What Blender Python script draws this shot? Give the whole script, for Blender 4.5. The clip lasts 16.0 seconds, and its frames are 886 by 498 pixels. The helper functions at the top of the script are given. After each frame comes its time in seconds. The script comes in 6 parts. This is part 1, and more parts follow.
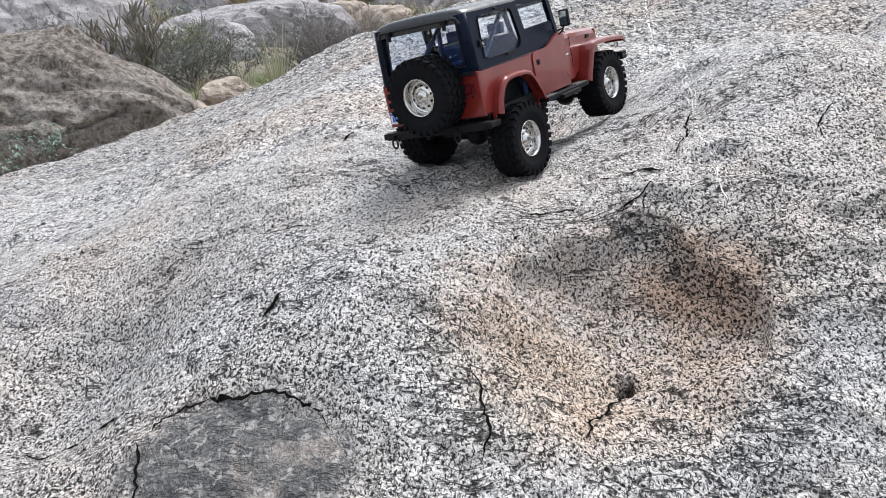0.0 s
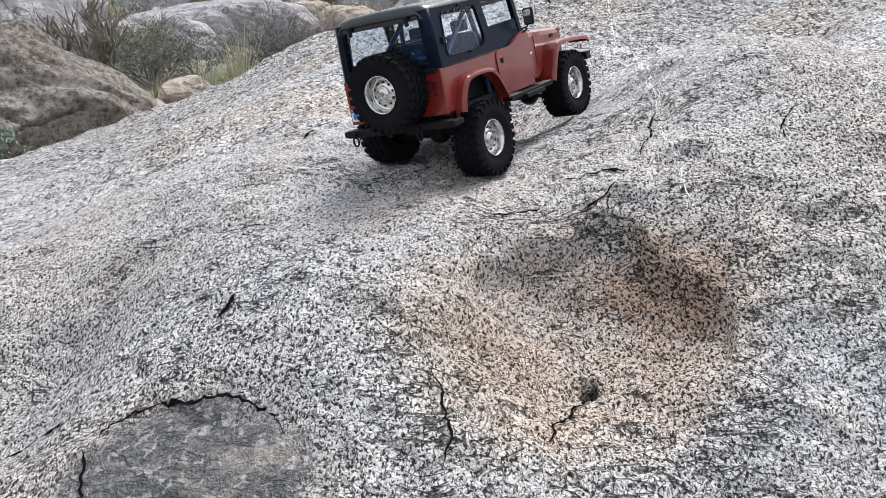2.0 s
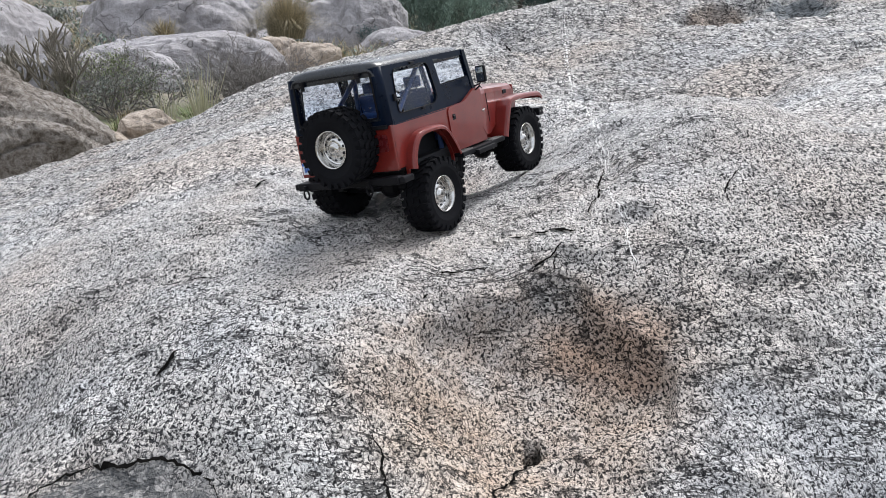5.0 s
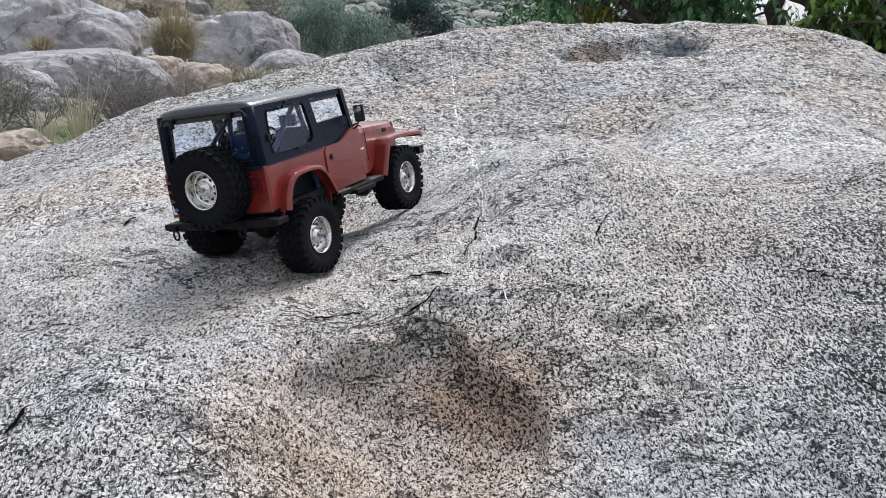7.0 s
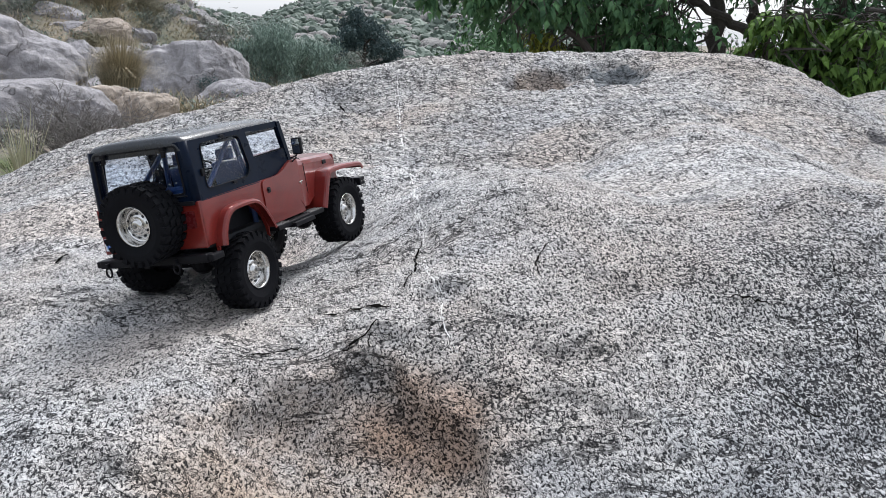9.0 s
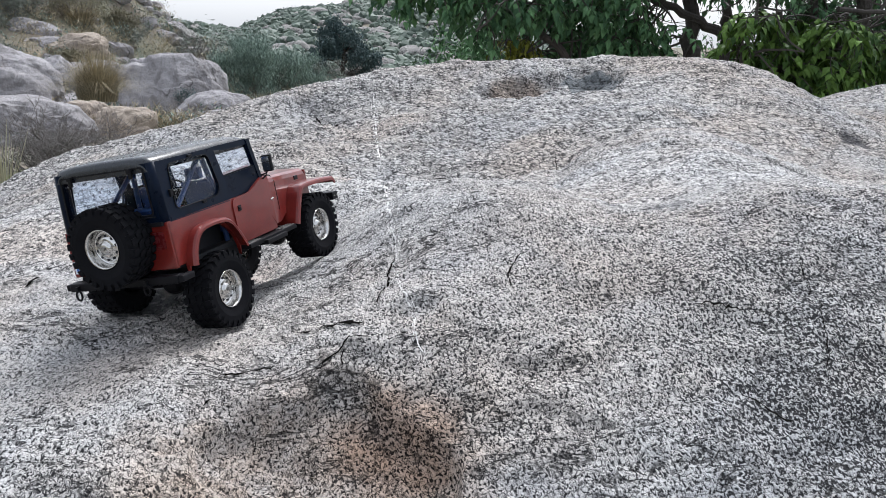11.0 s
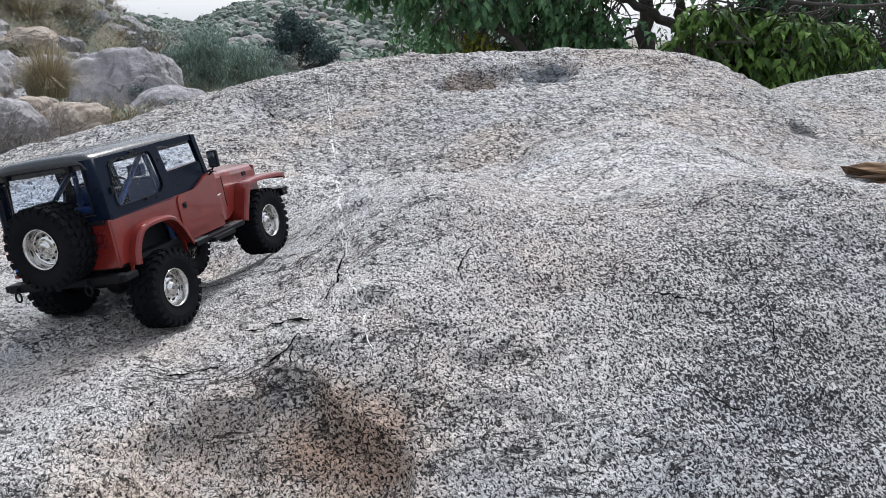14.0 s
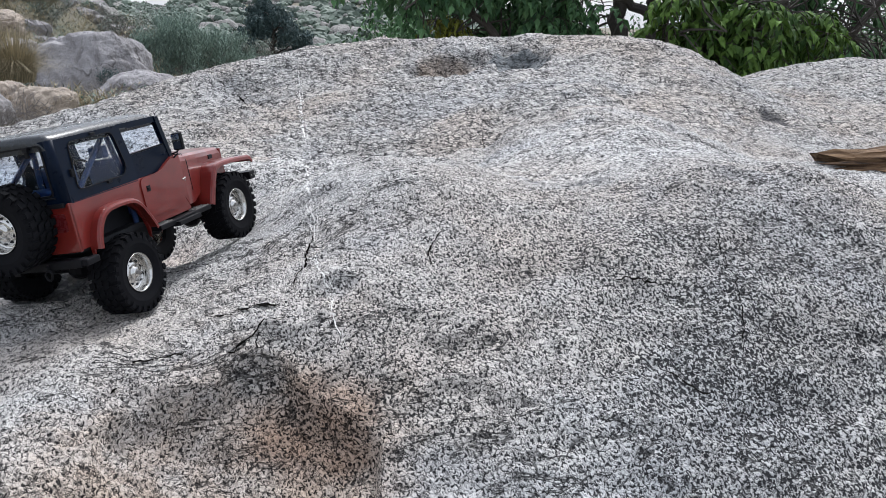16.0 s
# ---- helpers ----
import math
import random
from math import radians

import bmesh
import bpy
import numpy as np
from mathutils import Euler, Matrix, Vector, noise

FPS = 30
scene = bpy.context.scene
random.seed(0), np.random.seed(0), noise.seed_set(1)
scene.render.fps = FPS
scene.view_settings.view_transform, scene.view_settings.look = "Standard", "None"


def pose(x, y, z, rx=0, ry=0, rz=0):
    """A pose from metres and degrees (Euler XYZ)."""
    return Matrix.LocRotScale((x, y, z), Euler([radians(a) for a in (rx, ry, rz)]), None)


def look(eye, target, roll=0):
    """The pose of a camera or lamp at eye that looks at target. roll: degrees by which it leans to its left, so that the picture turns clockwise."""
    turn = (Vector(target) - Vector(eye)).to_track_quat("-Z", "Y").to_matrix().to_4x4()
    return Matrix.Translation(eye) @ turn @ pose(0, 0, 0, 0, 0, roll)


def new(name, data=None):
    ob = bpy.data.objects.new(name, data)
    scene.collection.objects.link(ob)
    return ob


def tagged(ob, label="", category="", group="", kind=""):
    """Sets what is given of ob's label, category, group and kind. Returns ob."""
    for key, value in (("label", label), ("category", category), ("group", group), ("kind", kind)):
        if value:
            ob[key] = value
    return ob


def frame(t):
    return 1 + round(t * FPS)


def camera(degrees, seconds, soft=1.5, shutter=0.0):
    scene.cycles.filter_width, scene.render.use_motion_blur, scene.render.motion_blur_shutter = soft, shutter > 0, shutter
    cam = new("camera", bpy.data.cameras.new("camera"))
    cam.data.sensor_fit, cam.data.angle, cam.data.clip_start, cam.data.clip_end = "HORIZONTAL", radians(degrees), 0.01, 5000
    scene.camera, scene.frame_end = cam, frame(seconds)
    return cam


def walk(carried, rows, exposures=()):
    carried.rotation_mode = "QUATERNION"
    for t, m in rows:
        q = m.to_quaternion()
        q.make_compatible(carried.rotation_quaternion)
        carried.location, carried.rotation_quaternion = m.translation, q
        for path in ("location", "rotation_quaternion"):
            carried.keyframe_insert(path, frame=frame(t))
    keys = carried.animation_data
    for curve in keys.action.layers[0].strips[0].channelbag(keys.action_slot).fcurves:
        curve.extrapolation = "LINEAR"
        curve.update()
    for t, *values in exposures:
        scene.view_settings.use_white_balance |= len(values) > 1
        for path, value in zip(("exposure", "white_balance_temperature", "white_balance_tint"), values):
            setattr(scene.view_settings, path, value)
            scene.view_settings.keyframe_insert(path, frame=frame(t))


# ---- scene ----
cam = camera(54.62, 16.0, soft=0.5)
PATH = [
    (0, (0.0000, 0.0000, 1.3000), (-0.1904, 1.8714, 0.6204), -2.90),
    (0.5, (0.0002, 0.0051, 1.2928), (-0.1629, 1.8758, 0.6042), -2.90),
    (1, (0.0011, 0.0099, 1.2918), (-0.1381, 1.8815, 0.6009), -2.49),
    (1.5, (0.0029, 0.0139, 1.2901), (-0.1157, 1.8880, 0.6018), -2.18),
    (2, (-0.0001, 0.0183, 1.2909), (-0.1044, 1.8970, 0.6130), -1.75),
    (2.5, (0.0013, 0.0207, 1.2948), (-0.0844, 1.9080, 0.6385), -1.40),
    (3, (0.0057, 0.0227, 1.2996), (-0.0559, 1.9198, 0.6693), -1.06),
    (3.5, (0.0136, 0.0269, 1.3067), (-0.0273, 1.9315, 0.6978), -0.79),
    (5.8, (0.0179, 0.0284, 1.3216), (0.0455, 1.9384, 0.7291), 1.44),
    (6, (0.0192, 0.0319, 1.3261), (0.0789, 1.9425, 0.7379), 1.66),
    (6.5, (0.0323, 0.0457, 1.3248), (0.2037, 1.9550, 0.7547), 2.14),
    (7, (0.0379, 0.0426, 1.3334), (0.2678, 1.9536, 0.7901), 2.14),
    (7.5, (0.0451, 0.0437, 1.3371), (0.3013, 1.9561, 0.8109), 1.85),
    (8, (0.0449, 0.0417, 1.3400), (0.3090, 1.9570, 0.8282), 1.85),
    (8.5, (0.0504, 0.0445, 1.3388), (0.3476, 1.9589, 0.8419), 1.95),
    (9, (0.0563, 0.0463, 1.3398), (0.3919, 1.9584, 0.8589), 1.93),
    (11.5, (0.0719, 0.0448, 1.3496), (0.4500, 1.9528, 0.8842), 0.54),
    (12, (0.0720, 0.0462, 1.3493), (0.4649, 1.9512, 0.8841), 0.60),
    (12.5, (0.0742, 0.0477, 1.3482), (0.4837, 1.9495, 0.8841), 0.70),
    (13, (0.0773, 0.0499, 1.3478), (0.5052, 1.9461, 0.8774), 0.65),
    (13.5, (0.0820, 0.0505, 1.3485), (0.5279, 1.9420, 0.8760), 0.57),
    (14, (0.0860, 0.0501, 1.3481), (0.5461, 1.9367, 0.8696), 0.52),
    (14.5, (0.0877, 0.0516, 1.3471), (0.5619, 1.9326, 0.8603), 0.52),
    (15, (0.0891, 0.0554, 1.3443), (0.5776, 1.9301, 0.8474), 0.80),
    (15.5, (0.0895, 0.0568, 1.3420), (0.5949, 1.9258, 0.8405), 1.04),
    (16, (0.0936, 0.0584, 1.3419), (0.6113, 1.9227, 0.8357), 0.97),
]
walk(cam, [(t, look(eye, target, roll)) for t, eye, target, roll in PATH], exposures=[(0, 0.76, 6420, 10), (3.5, 0.68, 6400, 10), (6, 0.60, 6380, 10), (9, 0.53, 6290, 10), (12, 0.51, 6240, 10), (16, 0.48, 6240, 10)])

# ---- world, sun ----
world = bpy.data.worlds.new("overcast_sky")
scene.world = world
world.use_nodes = True
wt = world.node_tree
sky = wt.nodes.new("ShaderNodeTexSky")
sky.sky_type, sky.sun_disc = "NISHITA", False
sky.sun_elevation, sky.sun_rotation = radians(57), radians(27)
sky.dust_density, sky.air_density = 4.0, 1.0
grey = wt.nodes.new("ShaderNodeHueSaturation")
grey.inputs["Saturation"].default_value = 0.42
wt.links.new(sky.outputs[0], grey.inputs["Color"])
cloud = wt.nodes.new("ShaderNodeMix")
cloud.data_type = "RGBA"
cloud.inputs[0].default_value = 0.45
cloud.inputs[7].default_value = (5.9, 6.2, 6.7, 1)
wt.links.new(grey.outputs[0], cloud.inputs[6])
wt.links.new(cloud.outputs[2], wt.nodes["Background"].inputs[0])
wt.nodes["Background"].inputs[1].default_value = 0.15
sun = new("sun", bpy.data.lights.new("sun", "SUN"))
sun.data.energy, sun.data.angle, sun.data.color = 2.0, radians(24), (1.0, 1.0, 1.0)
sun.matrix_world = look((3.5, 7, 12), (0, 0, 0))


# ---- small builders ----
def mesh_object(name, verts, faces, material=None, parent=None, smooth=False):
    me = bpy.data.meshes.new(name)
    me.from_pydata([tuple(v) for v in verts], [], [tuple(f) for f in faces])
    if smooth:
        me.polygons.foreach_set("use_smooth", [True] * len(me.polygons))
    if material:
        me.materials.append(material)
    me.update()
    ob = new(name, me)
    if parent is not None:
        ob.parent = parent
    return ob


def part(name, bm, material, parent=None, label="", smooth=False):
    me = bpy.data.meshes.new(name)
    bmesh.ops.recalc_face_normals(bm, faces=bm.faces)
    if smooth:
        for f in bm.faces:
            f.smooth = True
    bm.to_mesh(me)
    bm.free()
    me.materials.append(material)
    ob = new(name, me)
    if parent is not None:
        ob.parent = parent
    if label:
        tagged(ob, label)
    return ob


def box(bm, x0, x1, y0, y1, z0, z1, bevel=0.0):
    vs = [bm.verts.new((x, y, z)) for x in (x0, x1) for y in (y0, y1) for z in (z0, z1)]
    fs = [bm.faces.new([vs[i] for i in q]) for q in ((0, 1, 3, 2), (4, 6, 7, 5), (0, 4, 5, 1), (2, 3, 7, 6), (0, 2, 6, 4), (1, 5, 7, 3))]
    if bevel:
        es = {e for f in fs for e in f.edges}
        bmesh.ops.bevel(bm, geom=list(es), offset=bevel, segments=2, affect="EDGES", profile=0.6)


def slab(bm, outline, y0, y1):
    """An outline in x and z, drawn out from y0 to y1."""
    a = [bm.verts.new((x, y0, z)) for x, z in outline]
    b = [bm.verts.new((x, y1, z)) for x, z in outline]
    bm.faces.new(a)
    bm.faces.new(b[::-1])
    for i in range(len(a)):
        j = (i + 1) % len(a)
        bm.faces.new((a[i], b[i], b[j], a[j]))


def ring_slab(bm, outer, inner, place):
    """A flat frame between two outlines of as many corners; place(u, v, side) gives the point."""
    n = len(outer)
    o = [[bm.verts.new(place(u, v, s)) for u, v in outer] for s in (0, 1)]
    i = [[bm.verts.new(place(u, v, s)) for u, v in inner] for s in (0, 1)]
    for k in range(n):
        m = (k + 1) % n
        bm.faces.new((o[0][k], o[0][m], i[0][m], i[0][k]))
        bm.faces.new((o[1][k], i[1][k], i[1][m], o[1][m]))
        bm.faces.new((o[0][k], o[1][k], o[1][m], o[0][m]))
        bm.faces.new((i[0][k], i[0][m], i[1][m], i[1][k]))


def tube(bm, points, radii, sides=8, caps=True):
    """A round bar along points."""
    pts = [Vector(p) for p in points]
    if not hasattr(radii, "__len__"):
        radii = [radii] * len(pts)
    rings, side = [], None
    for k, p in enumerate(pts):
        ahead = (pts[min(k + 1, len(pts) - 1)] - pts[max(k - 1, 0)]).normalized()
        if side is None:
            side = ahead.orthogonal().normalized()
        side = (side - ahead * side.dot(ahead)).normalized()
        up = ahead.cross(side)
        rings.append([bm.verts.new(p + (side * math.cos(a) + up * math.sin(a)) * radii[k]) for a in (2 * math.pi * i / sides for i in range(sides))])
    for a, b in zip(rings, rings[1:]):
        for i in range(sides):
            j = (i + 1) % sides
            bm.faces.new((a[i], a[j], b[j], b[i]))
    if caps:
        bm.faces.new(rings[0][::-1])
        bm.faces.new(rings[-1])


def lathe(bm, profile, axis="y", sides=40, centre=(0, 0, 0)):
    """Turns rows of (radius, along) about the axis."""
    rings = []
    for r, a in profile:
        ring = []
        for i in range(sides):
            w = 2 * math.pi * i / sides
            c, s = r * math.cos(w), r * math.sin(w)
            p = (c, a, s) if axis == "y" else (a, c, s)
            ring.append(bm.verts.new((p[0] + centre[0], p[1] + centre[1], p[2] + centre[2])))
        rings.append(ring)
    for a, b in zip(rings, rings[1:]):
        for i in range(sides):
            j = (i + 1) % sides
            bm.faces.new((a[i], a[j], b[j], b[i]))
    return rings


def lattice(ix, iy):
    n = (ix.astype(np.int64) * 374761393 + iy.astype(np.int64) * 668265263) & 0x7FFFFFFF
    n = ((n ^ (n >> 13)) * 1274126177) & 0x7FFFFFFF
    return ((n ^ (n >> 16)) & 0xFFFF) / 65535.0


def swell(x, y, size, rounds=3, seed=0):
    """Smooth random height about 0, with bumps of that size and finer ones."""
    total, amount = 0.0, 1.0
    x, y = np.asarray(x, float), np.asarray(y, float)
    for k in range(rounds):
        u, v = x / size + 17.3 * (k + seed) + 500, y / size + 9.7 * (k + 2 * seed) + 500
        iu, iv = np.floor(u), np.floor(v)
        fu, fv = u - iu, v - iv
        fu, fv = fu * fu * (3 - 2 * fu), fv * fv * (3 - 2 * fv)
        a, b, c, d = lattice(iu, iv), lattice(iu + 1, iv), lattice(iu, iv + 1), lattice(iu + 1, iv + 1)
        total = total + amount * ((a * (1 - fu) + b * fu) * (1 - fv) + (c * (1 - fu) + d * fu) * fv - 0.5)
        size, amount = size / 2, amount / 2
    return total


def step(a, b, x):
    t = np.clip((x - a) / (b - a), 0, 1)
    return t * t * (3 - 2 * t)


# ---- materials ----
class Nodes:
    """A material's nodes, linked as they are made."""

    def __init__(self, name):
        self.mat = bpy.data.materials.new(name)
        self.mat.use_nodes = True
        self.tree = self.mat.node_tree
        self.bsdf = self.tree.nodes["Principled BSDF"]
        self.coords = self.tree.nodes.new("ShaderNodeTexCoord").outputs["Object"]

    def put(self, socket, value):
        if isinstance(value, bpy.types.NodeSocket):
            self.tree.links.new(value, socket)
        elif isinstance(value, (tuple, list)) and len(value) == 3 and socket.type == "RGBA":
            socket.default_value = (*value, 1)
        else:
            socket.default_value = value

    def node(self, kind, settings=(), **inputs):
        n = self.tree.nodes.new(kind)
        for key, value in dict(settings).items():
            setattr(n, key, value)
        for key, value in inputs.items():
            self.put(n.inputs[key.replace("_", " ")], value)
        return n

    def noise(self, scale, detail=3.0, rough=0.55, distort=0.0, vector=None):
        return self.node("ShaderNodeTexNoise", Vector=vector or self.coords, Scale=scale, Detail=detail, Roughness=rough, Distortion=distort).outputs["Fac"]

    def cells(self, scale, out="Color", feature="F1", vector=None):
        return self.node("ShaderNodeTexVoronoi", {"feature": feature}, Vector=vector or self.coords, Scale=scale).outputs[out]

    def ramp(self, value, *stops):
        n = self.node("ShaderNodeValToRGB", Fac=value)
        ramp = n.color_ramp
        while len(ramp.elements) < len(stops):
            ramp.elements.new(0.5)
        for e, (at, colour) in zip(ramp.elements, stops):
            e.position = at
            e.color = (*colour, 1) if isinstance(colour, tuple) else (colour, colour, colour, 1)
        return n.outputs["Color"]

    def mix(self, fac, a, b, blend="MIX"):
        n = self.tree.nodes.new("ShaderNodeMix")
        n.data_type, n.blend_type = "RGBA", blend
        self.put(n.inputs[0], fac)
        self.put(n.inputs[6], a)
        self.put(n.inputs[7], b)
        return n.outputs[2]

    def maths(self, kind, a, b=0.0, clamp=False):
        n = self.tree.nodes.new("ShaderNodeMath")
        n.operation, n.use_clamp = kind, clamp
        self.put(n.inputs[0], a)
        self.put(n.inputs[1], b)
        return n.outputs[0]

    def spot(self, centre, radii, soft=0.5, turn=0.0, ragged=0.25, grain=25.0):
        """1 within an ellipse in the plan and 0 outside, with a ragged edge."""
        m = self.node("ShaderNodeMapping", {"vector_type": "TEXTURE"}, Vector=self.coords, Location=(centre[0], centre[1], 0), Rotation=(0, 0, radians(turn)), Scale=(radii[0], radii[1], 1000.0))
        d = self.node("ShaderNodeVectorMath", {"operation": "LENGTH"}, Vector=m.outputs[0]).outputs["Value"]
        d = self.maths("ADD", d, self.maths("MULTIPLY", self.maths("SUBTRACT", self.noise(grain, 4.0), 0.5), 2 * ragged))
        r = self.node("ShaderNodeMapRange", {"interpolation_type": "SMOOTHSTEP"}, Value=d)
        r.inputs["From Min"].default_value, r.inputs["From Max"].default_value = 1 - soft / 2, 1 + soft / 2
        r.inputs["To Min"].default_value, r.inputs["To Max"].default_value = 1.0, 0.0
        return r.outputs[0]

    def bump(self, height, strength=0.5, distance=0.002, normal=None):
        n = self.node("ShaderNodeBump", Height=height, Strength=strength, Distance=distance)
        if normal is not None:
            self.put(n.inputs["Normal"], normal)
        return n.outputs[0]

    def done(self, colour, rough=0.6, metal=0.0, normal=None, **more):
        self.put(self.bsdf.inputs["Base Color"], colour)
        self.put(self.bsdf.inputs["Roughness"], rough)
        self.put(self.bsdf.inputs["Metallic"], metal)
        if normal is not None:
            self.put(self.bsdf.inputs["Normal"], normal)
        for key, value in more.items():
            self.put(self.bsdf.inputs[key.replace("_", " ")], value)
        return self.mat


def granite_rock():
    n = Nodes("speckled_granite")
    wide = n.noise(9, 4.0, 0.6)
    broad = n.noise(2.2, 3.0, 0.6)
    apart = n.node("ShaderNodeSeparateXYZ", Vector=n.coords).outputs

    def beyond(a, b):
        """0 on the near side of a line across the rock, 1 past it, with a ragged change."""
        r = n.node("ShaderNodeMapRange", {"interpolation_type": "SMOOTHSTEP"}, Value=n.maths("ADD", apart[1], n.maths("MULTIPLY", n.maths("SUBTRACT", wide, 0.5), 0.5)))
        r.inputs["From Min"].default_value, r.inputs["From Max"].default_value = a, b
        return r.outputs[0]

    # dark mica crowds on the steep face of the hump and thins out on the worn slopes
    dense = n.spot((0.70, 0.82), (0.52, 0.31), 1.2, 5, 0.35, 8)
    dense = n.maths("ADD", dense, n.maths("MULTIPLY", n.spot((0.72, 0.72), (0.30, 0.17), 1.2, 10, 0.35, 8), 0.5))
    # shade under the bowl's upper lip, painted as denser dark grains
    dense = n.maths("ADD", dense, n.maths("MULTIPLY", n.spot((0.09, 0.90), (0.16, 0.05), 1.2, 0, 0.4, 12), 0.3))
    # the first spot paints the left slope's shade as extra mica
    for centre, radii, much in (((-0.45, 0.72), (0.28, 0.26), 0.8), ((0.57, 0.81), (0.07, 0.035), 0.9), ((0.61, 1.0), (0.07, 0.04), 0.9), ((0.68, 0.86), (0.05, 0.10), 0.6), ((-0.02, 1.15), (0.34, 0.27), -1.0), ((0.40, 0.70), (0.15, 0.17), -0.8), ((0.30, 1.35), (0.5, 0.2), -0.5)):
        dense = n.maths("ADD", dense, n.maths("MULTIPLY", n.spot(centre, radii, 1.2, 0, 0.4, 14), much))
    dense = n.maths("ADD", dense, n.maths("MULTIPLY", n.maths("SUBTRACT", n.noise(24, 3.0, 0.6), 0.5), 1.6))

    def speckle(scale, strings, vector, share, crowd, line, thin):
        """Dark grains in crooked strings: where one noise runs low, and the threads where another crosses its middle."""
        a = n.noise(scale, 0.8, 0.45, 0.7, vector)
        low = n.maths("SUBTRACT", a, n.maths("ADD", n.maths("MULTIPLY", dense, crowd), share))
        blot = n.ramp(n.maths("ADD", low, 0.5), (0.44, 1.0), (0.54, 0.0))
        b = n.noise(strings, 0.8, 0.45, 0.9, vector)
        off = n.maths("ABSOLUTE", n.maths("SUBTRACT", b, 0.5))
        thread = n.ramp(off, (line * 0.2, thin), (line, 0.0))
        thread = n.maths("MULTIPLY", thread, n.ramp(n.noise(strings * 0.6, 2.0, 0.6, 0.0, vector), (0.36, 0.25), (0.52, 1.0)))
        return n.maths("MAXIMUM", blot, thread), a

    near_map = n.node("ShaderNodeMapping", Vector=n.coords, Scale=(1.0, 0.66, 1.0)).outputs[0]
    deep_map = n.node("ShaderNodeMapping", Vector=n.coords, Scale=(0.85, 0.55, 1.0)).outputs[0]
    deeper_map = n.node("ShaderNodeMapping", Vector=n.coords, Scale=(0.8, 0.42, 1.0)).outputs[0]
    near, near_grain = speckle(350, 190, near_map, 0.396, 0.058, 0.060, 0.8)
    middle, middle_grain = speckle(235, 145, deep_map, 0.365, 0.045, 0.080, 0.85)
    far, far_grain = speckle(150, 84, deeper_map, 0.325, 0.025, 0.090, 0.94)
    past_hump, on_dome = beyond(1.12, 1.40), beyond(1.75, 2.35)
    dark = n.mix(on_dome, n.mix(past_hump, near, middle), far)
    grain = n.mix(on_dome, n.mix(past_hump, near_grain, middle_grain), far_grain)
    upper = on_dome
    pale = n.ramp(wide, (0.30, (0.50, 0.48, 0.46)), (0.52, (0.59, 0.58, 0.565)), (0.75, (0.54, 0.545, 0.555)))
    pale = n.mix(n.ramp(broad, (0.45, 0.0), (0.62, 0.75)), pale, (0.56, 0.495, 0.44))
    pale = n.mix(n.ramp(n.noise(3.6, 3.0, 0.6, 0.4), (0.52, 0.0), (0.66, 0.55)), pale, (0.485, 0.497, 0.52))
    pale = n.mix(1.0, pale, n.ramp(grain, (0.40, 0.70), (0.60, 1.0)), "MULTIPLY")
    pale = n.mix(on_dome, pale, n.mix(1.0, pale, (0.90, 0.89, 0.88), "MULTIPLY"))
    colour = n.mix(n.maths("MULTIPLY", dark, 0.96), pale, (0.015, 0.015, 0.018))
    # long thin creases that follow the sheets of the rock
    bands = n.node("ShaderNodeMapping", Vector=n.coords, Rotation=(0, 0, radians(-8)), Scale=(9, 26, 26)).outputs[0]
    fold = n.noise(1.0, 4.0, 0.6, 0.6, bands)
    crease = n.ramp(n.maths("ABSOLUTE", n.maths("SUBTRACT", fold, 0.5)), (0.007, 1.0), (0.017, 0.0))
    crease = n.maths("MULTIPLY", crease, n.ramp(n.noise(7, 3.0, 0.6), (0.48, 0.0), (0.58, 0.8)))
    colour = n.mix(crease, colour, (0.02, 0.02, 0.022))
    dash = n.node("ShaderNodeMapping", Vector=n.coords, Rotation=(0, 0, radians(-6)), Scale=(26, 62, 62)).outputs[0]
    dash = n.ramp(n.maths("ABSOLUTE", n.maths("SUBTRACT", n.noise(1.0, 2.0, 0.5, 0.5, dash), 0.5)), (0.010, 1.0), (0.028, 0.0))
    dash = n.maths("MULTIPLY", dash, n.ramp(n.noise(18, 3.0, 0.6), (0.52, 0.0), (0.60, 0.85)))
    crease = n.maths("MAXIMUM", crease, dash)
    colour = n.mix(dash, colour, (0.022, 0.021, 0.022))
    coarse = n.noise(30, 4.0, 0.65, 0.6)
    # rust in the bowl
    rust = n.spot((0.085, 0.790), (0.175, 0.135), 0.7, 15, 0.35, 22)
    rust = n.maths("MULTIPLY", rust, n.ramp(n.noise(30, 4.0), (0.3, 0.45), (0.65, 0.95)))
    colour = n.mix(rust, colour, n.mix(1.0, colour, (0.92, 0.765, 0.645), "MULTIPLY"))
    # shade of the overhanging lip, painted as a darker brown over the rust
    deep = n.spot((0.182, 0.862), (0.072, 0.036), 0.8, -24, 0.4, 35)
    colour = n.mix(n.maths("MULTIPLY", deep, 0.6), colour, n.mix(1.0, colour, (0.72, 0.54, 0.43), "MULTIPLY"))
    hole = n.spot((0.097, 0.766), (0.008, 0.015), 0.5, -25, 0.4, 90)
    tan = n.spot((0.022, 0.725), (0.075, 0.085), 0.9, 20, 0.4, 30)
    colour = n.mix(n.maths("MULTIPLY", tan, 0.16), colour, n.mix(1.0, colour, (0.97, 0.84, 0.62), "MULTIPLY"))
    colour = n.mix(n.maths("MULTIPLY", hole, 0.9), colour, (0.02, 0.017, 0.014))
    # pools on the crest, with dried grey silt and brown silt
    brown = n.spot((0.92, 2.97), (0.125, 0.12), 0.35, 0, 0.15, 20)
